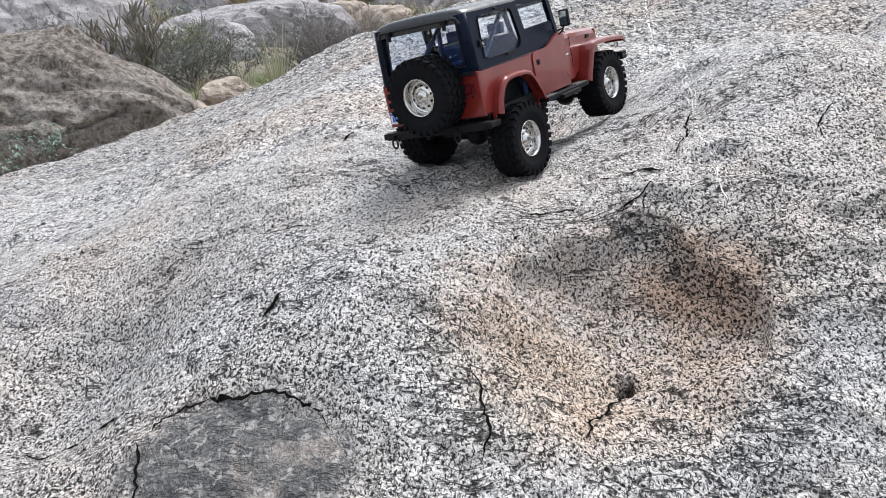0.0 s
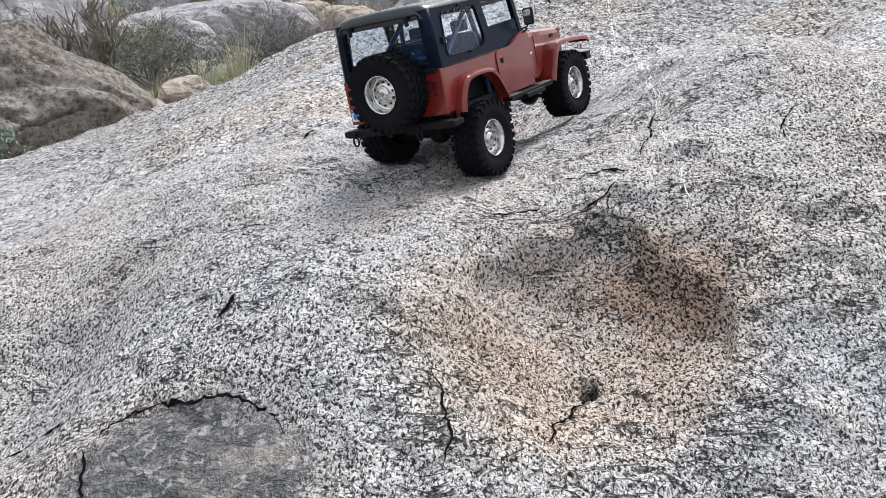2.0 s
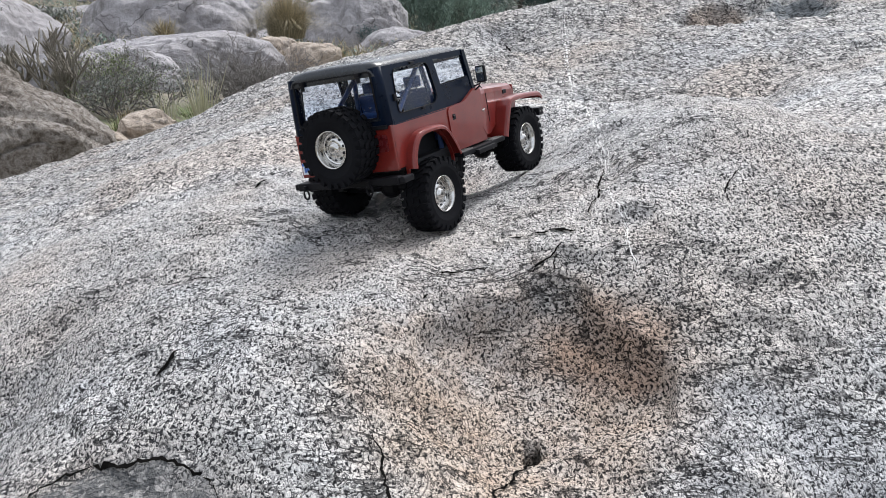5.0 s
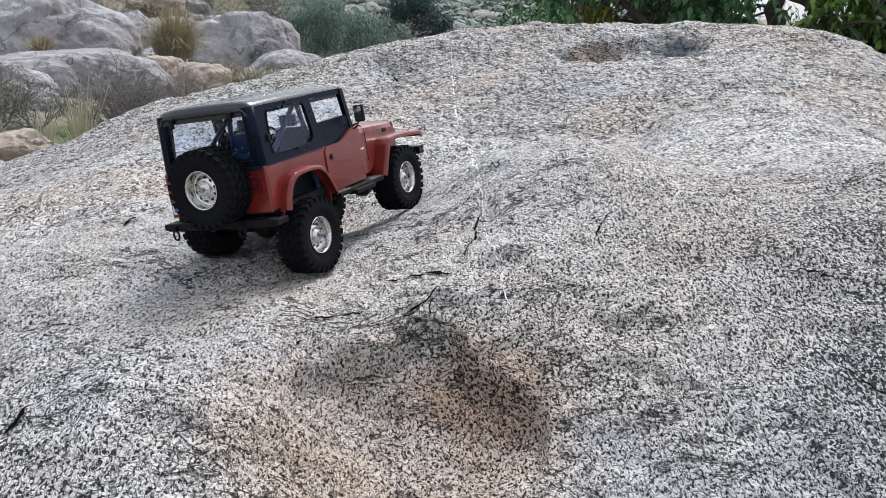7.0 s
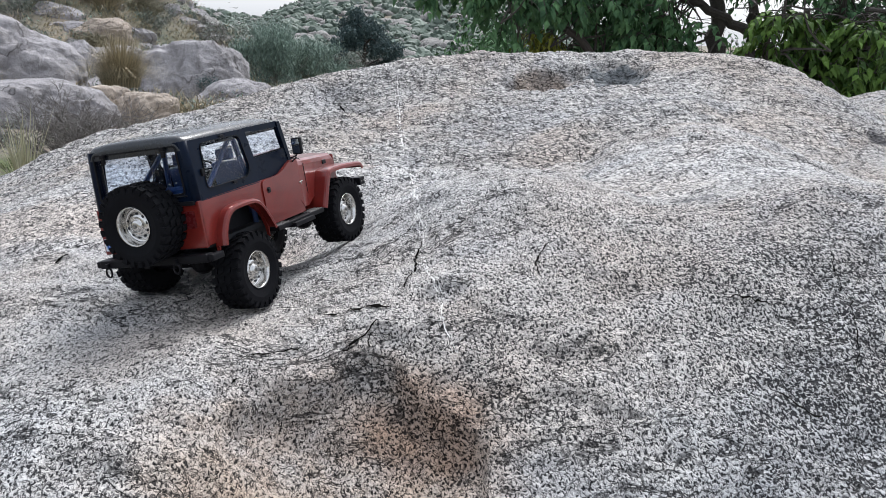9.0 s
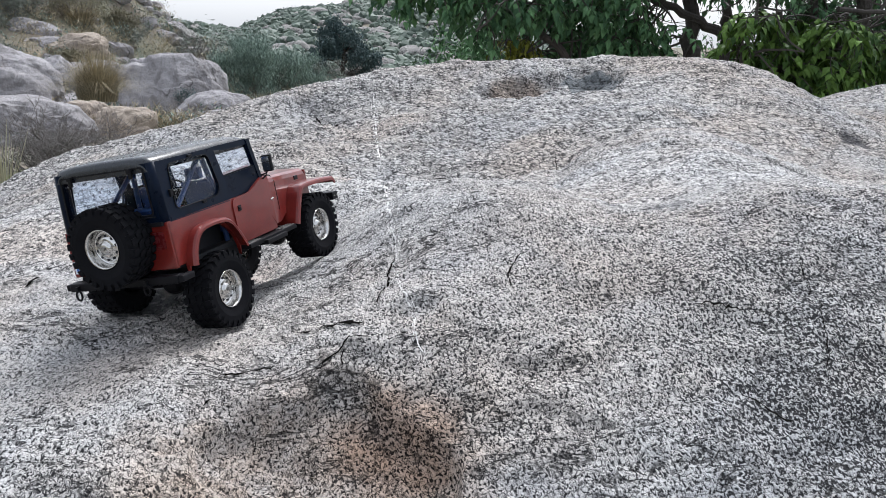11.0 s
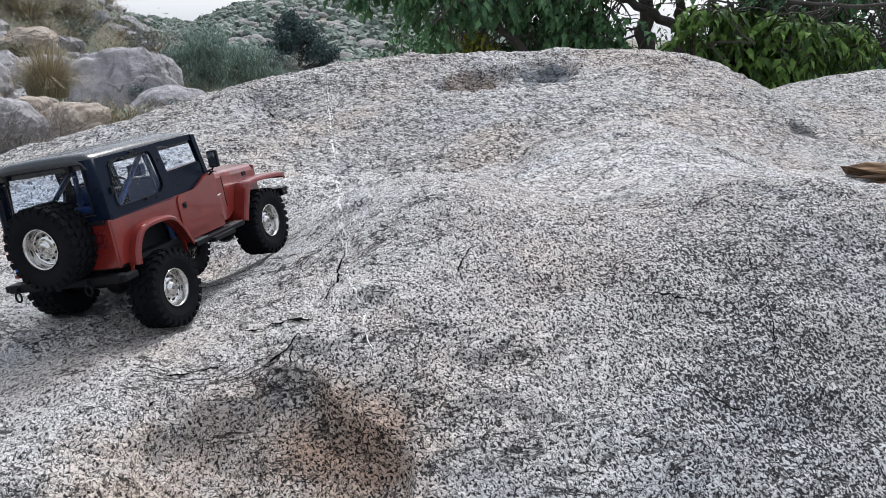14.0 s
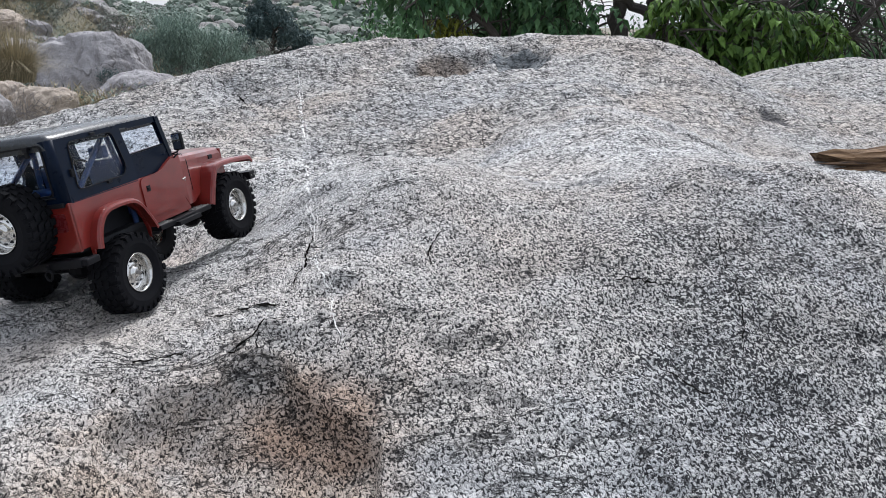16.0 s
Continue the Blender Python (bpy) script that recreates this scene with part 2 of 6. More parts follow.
    colour = n.mix(n.maths("MULTIPLY", brown, 0.75), colour, n.mix(1.0, colour, (0.66, 0.53, 0.43), "MULTIPLY"))
    silt = n.spot((1.15, 2.95), (0.112, 0.145), 0.08, 0, 0.08, 16)
    colour = n.mix(n.maths("MULTIPLY", silt, 0.9), colour, n.ramp(n.noise(60, 4.0), (0.38, (0.03, 0.036, 0.042)), (0.48, (0.14, 0.155, 0.165)), (0.65, (0.21, 0.225, 0.235))))
    # a small pit and a shallow dent, both darker than the rock around
    pit = n.spot((1.755, 2.312), (0.036, 0.05), 0.5, 0, 0.4, 30)
    colour = n.mix(n.maths("MULTIPLY", pit, 0.85), colour, (0.07, 0.068, 0.075))
    dent = n.spot((0.63, 1.27), (0.060, 0.06), 0.6, 0, 0.35, 30)
    colour = n.mix(n.maths("MULTIPLY", dent, 0.75), colour, (0.11, 0.11, 0.118))
    # smooth grey skins where a flake has come off, darkened to hold the car's shadow
    skin = n.spot((-0.108, 1.185), (0.056, 0.045), 0.25, -10, 0.2, 40)
    skin2 = n.spot((-0.262, 0.618), (0.105, 0.073), 0.45, 0, 0.4, 22)
    bald = n.maths("MAXIMUM", skin, skin2)
    strokes = n.noise(1.0, 5.0, 0.7, 0.8, n.node("ShaderNodeMapping", Vector=n.coords, Rotation=(0, 0, radians(-35)), Scale=(70, 130, 90)).outputs[0])
    shaded_skin_grey = n.ramp(strokes, (0.32, (0.035, 0.037, 0.041)), (0.5, (0.08, 0.083, 0.086)), (0.68, (0.165, 0.162, 0.157)))
    shaded_skin_grey = n.mix(n.ramp(n.noise(95, 2.0, 0.6, 0.8), (0.56, 0.0), (0.64, 0.7)), shaded_skin_grey, (0.33, 0.32, 0.31))
    shaded_skin_grey = n.mix(n.ramp(n.noise(16, 3.0, 0.6, 0.5), (0.56, 0.0), (0.68, 0.55)), shaded_skin_grey, (0.33, 0.28, 0.245))
    colour = n.mix(n.maths("MULTIPLY", bald, 0.9), colour, shaded_skin_grey)
    tint = n.spot((-0.1, 1.48), (0.16, 0.09), 0.9, 10, 0.4, 20)
    colour = n.mix(n.maths("MULTIPLY", tint, 0.35), colour, n.mix(1.0, colour, (0.75, 0.55, 0.45), "MULTIPLY"))
    height = n.maths("ADD", n.maths("MULTIPLY", coarse, 1.0), n.maths("MULTIPLY", dark, -0.16))
    height = n.maths("ADD", height, n.maths("MULTIPLY", grain, 0.35))
    height = n.maths("ADD", height, n.maths("MULTIPLY", crease, -0.35))
    ripple = n.noise(1.0, 3.0, 0.6, 0.8, n.node("ShaderNodeMapping", Vector=n.coords, Rotation=(0, 0, radians(-6)), Scale=(22, 55, 55)).outputs[0])
    height = n.maths("ADD", height, n.maths("MULTIPLY", n.maths("MULTIPLY", ripple, upper), 2.6))
    height = n.maths("MULTIPLY", height, n.maths("SUBTRACT", 1.0, n.maths("MULTIPLY", bald, 0.45)))
    normal = n.bump(height, 1.0, 0.010)
    return n.done(colour, n.ramp(coarse, (0.3, 0.5), (0.7, 0.75)), 0.0, normal, Specular_IOR_Level=0.12)


def plain(name, colour, rough=0.6, metal=0.0, grain=60.0, vary=0.25, bump=0.2, depth=0.001, **more):
    """A surface of one colour with grain and wear at two scales."""
    n = Nodes(name)
    a, b = n.noise(grain, 4.0), n.noise(grain / 8, 3.0)
    f = n.maths("ADD", n.maths("MULTIPLY", a, 0.5), n.maths("MULTIPLY", b, 0.5))
    lo, hi = tuple(c * (1 - vary) for c in colour), tuple(min(1.0, c * (1 + vary)) for c in colour)
    return n.done(n.ramp(f, (0.3, lo), (0.7, hi)), n.ramp(a, (0.25, max(0.02, rough - 0.08)), (0.75, min(1.0, rough + 0.08))), metal, n.bump(a, bump, depth), **more)


def boulder_rock(name, pale, dirt, size=1.0):
    n = Nodes(name)
    wide, fine, speck = n.noise(1.3 / size, 5.0, 0.62), n.noise(9 / size, 5.0, 0.6), n.noise(70 / size, 3.0)
    colour = n.mix(n.ramp(wide, (0.38, 0.0), (0.66, 0.9)), pale, dirt)
    colour = n.mix(n.ramp(speck, (0.36, 0.28), (0.5, 0.0)), colour, (0.10, 0.095, 0.09))
    colour = n.mix(0.5, colour, n.ramp(fine, (0.25, 0.25), (0.75, 0.8)), "SOFT_LIGHT")
    streak = n.noise(1.0, 6.0, 0.7, 0.5, n.node("ShaderNodeMapping", Vector=n.coords, Scale=(3.2 / size, 3.2 / size, 0.8 / size)).outputs[0])
    colour = n.mix(n.ramp(streak, (0.54, 0.0), (0.66, 0.6)), colour, (0.09, 0.082, 0.08))
    split = n.ramp(n.maths("ABSOLUTE", n.maths("SUBTRACT", n.noise(0.9 / size, 4.0, 0.5, 0.2), 0.5)), (0.0015, 0.85), (0.006, 0.0))
    colour = n.mix(n.maths("MULTIPLY", split, n.ramp(n.noise(0.7 / size, 2.0), (0.46, 0.0), (0.56, 1.0))), colour, (0.05, 0.045, 0.042))
    return n.done(colour, 0.82, 0.0, n.bump(n.maths("ADD", n.maths("ADD", fine, n.maths("MULTIPLY", speck, 0.25)), n.maths("MULTIPLY", wide, 1.5)), 1.0, 0.05 * size))


def crusty_rock(name, pale, brown):
    """Old granite with a dark scaly crust."""
    n = Nodes(name)
    wide, scale, fine = n.noise(2.2, 5.0, 0.6), n.noise(24, 6.0, 0.7, 0.3), n.noise(90, 4.0, 0.65)
    flake = n.maths("ADD", n.maths("MULTIPLY", scale, 0.7), n.maths("MULTIPLY", wide, 0.3))
    colour = n.ramp(flake, (0.40, tuple(c * 0.45 for c in brown)), (0.47, brown), (0.53, tuple((a + b) / 2 for a, b in zip(pale, brown))), (0.62, pale))
    colour = n.mix(0.5, colour, n.ramp(fine, (0.3, 0.2), (0.7, 0.8)), "SOFT_LIGHT")
    height = n.maths("ADD", n.maths("MULTIPLY", scale, 1.0), n.maths("MULTIPLY", fine, 0.3))
    return n.done(colour, 0.9, 0.0, n.bump(height, 1.0, 0.045), Specular_IOR_Level=0.2)


def leaf_green(name, dark, light, rough=0.55):
    n = Nodes(name)
    info = n.tree.nodes.new("ShaderNodeNewGeometry").outputs["Random Per Island"]
    colour = n.mix(0.4, n.ramp(info, (0.0, dark), (0.75, light), (1.0, tuple(min(1, c * 1.35) for c in light))), n.ramp(n.noise(14, 3.0), (0.3, 0.3), (0.7, 0.72)), "SOFT_LIGHT")
    return n.done(colour, rough, 0.0, None, Specular_IOR_Level=0.15)


GRANITE = granite_rock()
CRACK_SHADE = plain("crack_and_ledge_shade", (0.008, 0.0075, 0.007), 1.0, grain=200, Specular_IOR_Level=0.0)
QUARTZ = plain("quartz_vein", (0.68, 0.67, 0.65), 0.6, grain=260, vary=0.2)
NEAR_BOULDER = crusty_rock("brown_weathered_granite", (0.39, 0.36, 0.33), (0.185, 0.158, 0.135))
# a little blue distance haze is mixed into this granite's colour
FAR_BOULDER = boulder_rock("hazy_pinkish_grey_granite", (0.35, 0.335, 0.345), (0.235, 0.22, 0.225), 1.4)
TAN_ROCK = boulder_rock("tan_rock", (0.40, 0.335, 0.275), (0.26, 0.21, 0.165), 0.5)
HILL_ROCK = boulder_rock("hillside_rock", (0.26, 0.25, 0.235), (0.175, 0.168, 0.16), 4.0)
SOIL = Nodes("sandy_soil")
SOIL = SOIL.done(SOIL.mix(SOIL.ramp(SOIL.noise(0.35, 5.0, 0.65), (0.42, 0.0), (0.62, 1.0)), SOIL.ramp(SOIL.noise(5, 5.0), (0.3, (0.14, 0.118, 0.09)), (0.7, (0.25, 0.21, 0.16))), (0.10, 0.108, 0.07)), 0.92, 0.0, SOIL.bump(SOIL.noise(12, 5.0), 0.6, 0.04))
BARK = plain("dark_bark", (0.05, 0.043, 0.038), 0.9, grain=40, vary=0.4, bump=0.8, depth=0.01)
TWIG = plain("grey_twig", (0.165, 0.15, 0.14), 0.9, grain=60, vary=0.3)
LEAF = leaf_green("broad_leaf", (0.026, 0.066, 0.032), (0.09, 0.18, 0.078))
LEAF_BRIGHT = leaf_green("young_broad_leaf", (0.022, 0.052, 0.012), (0.088, 0.155, 0.032))
LEAF_YELLOW = leaf_green("yellow_green_leaf", (0.07, 0.085, 0.015), (0.19, 0.20, 0.035))
# shrub, sage and juniper colours are lifted and blued to carry distance haze
SHRUB = leaf_green("shrub_leaf", (0.105, 0.15, 0.125), (0.185, 0.25, 0.205))
SAGE = leaf_green("sage_leaf", (0.10, 0.117, 0.10), (0.165, 0.182, 0.155))
JUNIPER = leaf_green("hazy_juniper_needle", (0.046, 0.076, 0.080), (0.070, 0.106, 0.106))
HILL_SCRUB = leaf_green("hillside_scrub_leaf", (0.062, 0.086, 0.070), (0.105, 0.135, 0.108))
BRUSH = leaf_green("olive_brown_brush", (0.12, 0.112, 0.072), (0.22, 0.20, 0.135))
STRAW = leaf_green("dry_grass", (0.16, 0.138, 0.088), (0.34, 0.29, 0.19))
GRASS = leaf_green("green_grass", (0.07, 0.10, 0.035), (0.17, 0.20, 0.08))
YUCCA = leaf_green("pale_yucca_blade", (0.26, 0.25, 0.17), (0.44, 0.42, 0.30))
CHOLLA = plain("cholla_stem", (0.18, 0.16, 0.13), 0.9, grain=60, vary=0.45, bump=0.9, depth=0.02)
LOG_WOOD = Nodes("weathered_wood")
LOG_WOOD = LOG_WOOD.done(LOG_WOOD.ramp(LOG_WOOD.node("ShaderNodeTexNoise", Vector=LOG_WOOD.node("ShaderNodeMapping", Vector=LOG_WOOD.coords, Scale=(6, 70, 70)).outputs[0], Scale=1.0, Detail=6.0, Roughness=0.7).outputs["Fac"], (0.36, (0.012, 0.007, 0.005)), (0.47, (0.10, 0.055, 0.028)), (0.66, (0.28, 0.175, 0.095))), 0.85, 0.0, LOG_WOOD.bump(LOG_WOOD.node("ShaderNodeTexNoise", Vector=LOG_WOOD.node("ShaderNodeMapping", Vector=LOG_WOOD.coords, Scale=(6, 70, 70)).outputs[0], Scale=1.0, Detail=6.0, Roughness=0.7).outputs["Fac"], 0.9, 0.008))


# ---- the granite dome ----
SWELLS = (
    # x, y, length, width, turn, height
    (0.100, 0.790, 0.150, 0.115, 0.276, -0.112), (0.121, 0.822, 0.314, 0.169, 0.11, 0.061), (0.771, 1.062, 0.489, 0.338, 0.015, 0.18),
    (0.34, 1.279, 0.212, 0.275, -0.034, 0.11), (0.317, 1.699, 0.433, 0.42, -0.009, 0.108), (0.377, 2.202, 0.636, 0.159, 0.006, -0.1),
    (0.845, 3.266, 0.891, 0.735, 0.159, 0.236), (0.29, 3.216, 0.913, 0.15, 0.061, 0.123), (1.61, 2.923, 0.500, 0.719, -0.149, 0.184))
HOLLOWS = (
    (-0.291, 1.647, 0.498, 1.161, 0.089, 0.169), (-2.115, 3.443, 0.858, 1.749, 0.513, -0.338), (2.685, 3.4, 0.415, 0.573, 0.04, 0.123),
    (-0.872, 4.924, 3.026, 0.896, -0.095, -1.034), (-0.008, 1.51, 0.15, 0.229, 0.297, -0.114), (0.219, 0.252, 0.894, 0.37, 0.095, -0.219),
    (0.962, 1.798, 0.325, 0.645, -0.132, 0.178), (-0.541, 0.833, 0.15, 0.173, 0.062, -0.118),
    (2.948, 2.861, 0.260, 0.500, 0.0, 0.120), (1.740, 2.918, 0.100, 0.300, 0.0, 0.020))
DIMPLES = (
    # pools, dents and the hole in the bowl
    (0.096, 0.768, 0.014, 0.018, -0.3, -0.012), (1.16, 2.99, 0.075, 0.07, 0.0, -0.05), (0.92, 3.0, 0.11, 0.06, 0.0, -0.04),
    (0.63, 1.27, 0.05, 0.06, 0.0, -0.026), (1.755, 2.31, 0.05, 0.05, 0.0, -0.02), (-0.108, 1.185, 0.05, 0.038, 0.0, -0.004), (-0.145, 1.17, 0.07, 0.07, 0.0, -0.018), (-0.016, 1.367, 0.06, 0.06, 0.0, 0.013),
    (-0.05, 0.997, 0.05, 0.05, 0.0, 0.011), (-0.172, 1.073, 0.05, 0.045, 0.5, -0.016))
BOWLS = (
    # sharp-rimmed pools: x, y, length, width, depth
    (1.15, 2.95, 0.115, 0.15, 0.036), (0.93, 2.97, 0.145, 0.12, 0.032), (1.755, 2.312, 0.045, 0.045, 0.012), (0.097, 0.768, 0.0075, 0.014, 0.020))


GULLIES = (
    # worn channels and creases: from, to, width, depth
    ((0.62, 1.72), (0.76, 2.05), 0.035, 0.022), ((0.76, 2.05), (1.02, 2.70), 0.07, 0.026), ((0.13, 3.12), (0.32, 2.92), 0.05, 0.035),
    ((0.32, 2.92), (0.42, 2.60), 0.08, 0.02), ((0.50, 1.55), (0.25, 1.45), 0.03, 0.010), ((0.95, 1.55), (0.66, 1.50), 0.05, 0.014))


def ground_height(x, y):
    """The desert floor, the slope on one side of the wash and the hill behind."""
    x, y = np.asarray(x, float), np.asarray(y, float)
    slant = x / np.maximum(y, 1.0)
    z = 0.1 - 0.022 * np.clip(y, 0, 20)
    z = z + 0.35 * step(-1.0, -9.0, x - 0.12 * y) * step(2, 9, y)
    bank = np.interp(x, (-14, -6, -4.7, -4.2, -3, -2.3, -1, 0), (5.0, 3.5, 2.6, 1.9, 1.0, 0.6, 0.12, 0))
    z = z + bank * step(18, 34, y) * (1 - step(40, 60, y))
    crest = np.interp(slant, (-0.5, -0.13, -0.07, -0.037, -0.018, 0.013, 0.056, 0.094, 0.125, 0.2, 0.28, 0.4), (1, 2.9, 2.5, 2.2, 3.0, 4.2, 4.7, 5.3, 5.7, 6.4, 6.2, 0))
    z = z + crest * step(44, 95, y) * (1 - 0.6 * step(100, 200, y))
    far = step(6, 30, np.hypot(x, y))
    return z + far * swell(x, y, 9.0, 3, 5) * 0.5 + swell(x, y, 2.0, 3, 6) * 0.08 * step(4, 8, np.hypot(x, y))


def rock_height(x, y, fine=True):
    x, y = np.asarray(x, float), np.asarray(y, float)
    z = 0.8371 + 0.044 * x + 0.0369 * y
    for cx, cy, sx, sy, turn, high in SWELLS + HOLLOWS + DIMPLES:
        c, s = math.cos(turn), math.sin(turn)
        u, v = (c * (x - cx) + s * (y - cy)) / sx, (c * (y - cy) - s * (x - cx)) / sy
        z = z + high * np.exp(-u * u - v * v)
    for (x0, y0), (x1, y1), broad, deep in GULLIES:
        t = np.clip(((x - x0) * (x1 - x0) + (y - y0) * (y1 - y0)) / ((x1 - x0) ** 2 + (y1 - y0) ** 2), 0, 1)
        away = np.hypot(x - x0 - t * (x1 - x0), y - y0 - t * (y1 - y0)) / (broad * (1 + swell(x, y, 0.3, 2, 21) * 0.6))
        z = z - deep * np.exp(-away * away) * (0.4 + 0.6 * np.sin(np.pi * np.clip(t, 0.1, 0.9)))
    # the bowl has a steep upper lip
    edge = np.hypot((x - 0.105) / 0.137, (y - 0.79) / 0.137)
    z = z - 0.034 * (1 - step(0.92, 0.99, edge + swell(x, y, 0.06, 2, 9) * 0.22)) * step(0.74, 0.86, y + 0.30 * (x - 0.1))
    for cx, cy, sx, sy, deep in BOWLS:
        z = z - deep * (1 - step(0.8, 1.1, np.hypot((x - cx) / sx, (y - cy) / sy) + swell(x, y, 0.05, 2, 12) * 0.5))
    if fine:
        z = z + swell(x, y, 0.22, 3, 1) * 0.012 + swell(x * 0.75 + y * 0.3, y * 1.4, 0.05, 3, 2) * 0.011
        z = z + swell(x, y, 0.014, 2, 3) * 0.004
        # thin sheets that have flaked off leave low ledges
        sheet = swell(x + 0.4 * y, y * 1.6, 0.35, 3, 4)
        z = z + 0.006 * (step(-0.06, -0.045, sheet) + step(0.10, 0.115, sheet) + step(0.2, 0.215, sheet))
    off = np.hypot((x - 0.75) / 3.1, (y - 2.0) / 3.1) + swell(x, y, 1.6, 3, 8) * 0.13 - 0.06
    keep = 1 - step(0.82, 1.12, off)
    return z * keep + (ground_height(x, y) - 0.25) * (1 - keep)


def sheet_mesh(name, xs, ys, height, material, parent=None):
    gx, gy = np.meshgrid(xs, ys)
    gz = height(gx, gy)
    verts = np.stack([gx.ravel(), gy.ravel(), gz.ravel()], -1).astype(np.float32)
    w, n = len(xs), len(xs) * len(ys)
    i = (np.arange(len(ys) - 1)[:, None] * w + np.arange(w - 1)[None, :]).ravel()
    quads = np.stack([i, i + 1, i + w + 1, i + w], -1).astype(np.int32)
    me = bpy.data.meshes.new(name)
    me.vertices.add(n)
    me.vertices.foreach_set("co", verts.ravel())
    me.loops.add(quads.size)
    me.loops.foreach_set("vertex_index", quads.ravel())
    me.polygons.add(len(quads))
    me.polygons.foreach_set("loop_start", np.arange(0, quads.size, 4, dtype=np.int32))
    me.polygons.foreach_set("use_smooth", np.ones(len(quads), dtype=bool))
    me.materials.append(material)
    me.update(calc_edges=True)
    me.validate()
    ob = new(name, me)
    if parent is not None:
        ob.parent = parent
    return ob


def spaced(*runs):
    return np.concatenate([np.arange(a, b, d) for a, b, d in runs])


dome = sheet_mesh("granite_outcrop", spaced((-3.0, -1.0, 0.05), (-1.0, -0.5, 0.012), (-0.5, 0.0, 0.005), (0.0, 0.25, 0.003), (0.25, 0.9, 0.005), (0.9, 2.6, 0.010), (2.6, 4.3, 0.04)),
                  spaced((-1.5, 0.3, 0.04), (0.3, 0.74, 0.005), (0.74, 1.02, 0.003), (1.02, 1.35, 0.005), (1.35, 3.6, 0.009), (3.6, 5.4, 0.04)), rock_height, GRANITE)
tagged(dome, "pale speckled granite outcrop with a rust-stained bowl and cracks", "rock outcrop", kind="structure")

land = sheet_mesh("ground", np.concatenate([-np.geomspace(900, 12, 60), np.arange(-11.5, 12, 0.5), np.geomspace(12, 900, 60)]),
                  np.concatenate([-np.geomspace(600, 3, 30), np.arange(-2.5, 30, 0.5), np.geomspace(30, 1500, 90)]), ground_height, SOIL)
tagged(land, "sandy desert ground with dry scrub rising to a hillside", "ground", kind="structure")


def ribbon(name, points, width, material, seed, lift=0.0022, gaps=0.0, stray=0.0026):
    """A ragged strip that lies on the rock along points of the plan."""
    rng = random.Random(seed)
    pts, verts, faces, last = [], [], [], None
    for (x0, y0), (x1, y1) in zip(points, points[1:]):
        n = max(2, int(math.hypot(x1 - x0, y1 - y0) / 0.004))
        pts += [(x0 + (x1 - x0) * k / n, y0 + (y1 - y0) * k / n) for k in range(n)]
    pts.append(points[-1])
    wob = [0.0, 0.0]
    thin = 0.85
    for k, (x, y) in enumerate(pts):
        a, b = pts[max(k - 1, 0)], pts[min(k + 1, len(pts) - 1)]
        tx, ty = b[0] - a[0], b[1] - a[1]
        ln = math.hypot(tx, ty) or 1.0
        wob = [0.85 * w + rng.uniform(-stray, stray) for w in wob]
        taper = min(1.0, 0.15 + 5.0 * min(k, len(pts) - 1 - k) / len(pts))
        w = width * taper * rng.uniform(0.4, 1.15) * thin / 2
        cx, cy = x + wob[0], y + wob[1]
        row = []
        for s in (-1, 1):
            px, py = cx - s * ty / ln * w, cy + s * tx / ln * w
            row.append(len(verts))
            verts.append((px, py, float(rock_height(px, py)) + lift))
        if last and rng.random() > gaps:
            faces.append((last[0], row[0], row[1], last[1]))
        last = row
    return mesh_object(name, verts, faces, material, dome)


# near-black strips draw cracks and the shadow lines beneath low ledges
CRACKS = (
    (((0.085, 1.0), (0.115, 0.998), (0.138, 0.992), (0.165, 0.99)), 0.008),
    (((-0.012, 0.932), (0.004, 0.943), (0.036, 0.954), (0.072, 0.966)), 0.003),
    (((-0.014, 0.912), (-0.001, 0.921)), 0.004),
    (((0.222, 1.14), (0.202, 1.078), (0.186, 1.038), (0.178, 1.016)), 0.0035),
    (((0.138, 0.953), (0.137, 0.945), (0.136, 0.935)), 0.0022),
    (((0.10, 0.940), (0.125, 0.943), (0.145, 0.955), (0.168, 0.962)), 0.0026),
    (((0.092, 0.757), (0.086, 0.747), (0.075, 0.718), (0.062, 0.687), (0.055, 0.658)), 0.0048),
    (((-0.053, 0.719), (-0.045, 0.697), (-0.039, 0.671), (-0.031, 0.652), (-0.038, 0.631)), 0.0032),
    (((-0.56, 0.775), (-0.50, 0.765), (-0.44, 0.735), (-0.39, 0.715)), 0.008),
    (((-0.142, 1.235), (-0.122, 1.245)), 0.006))
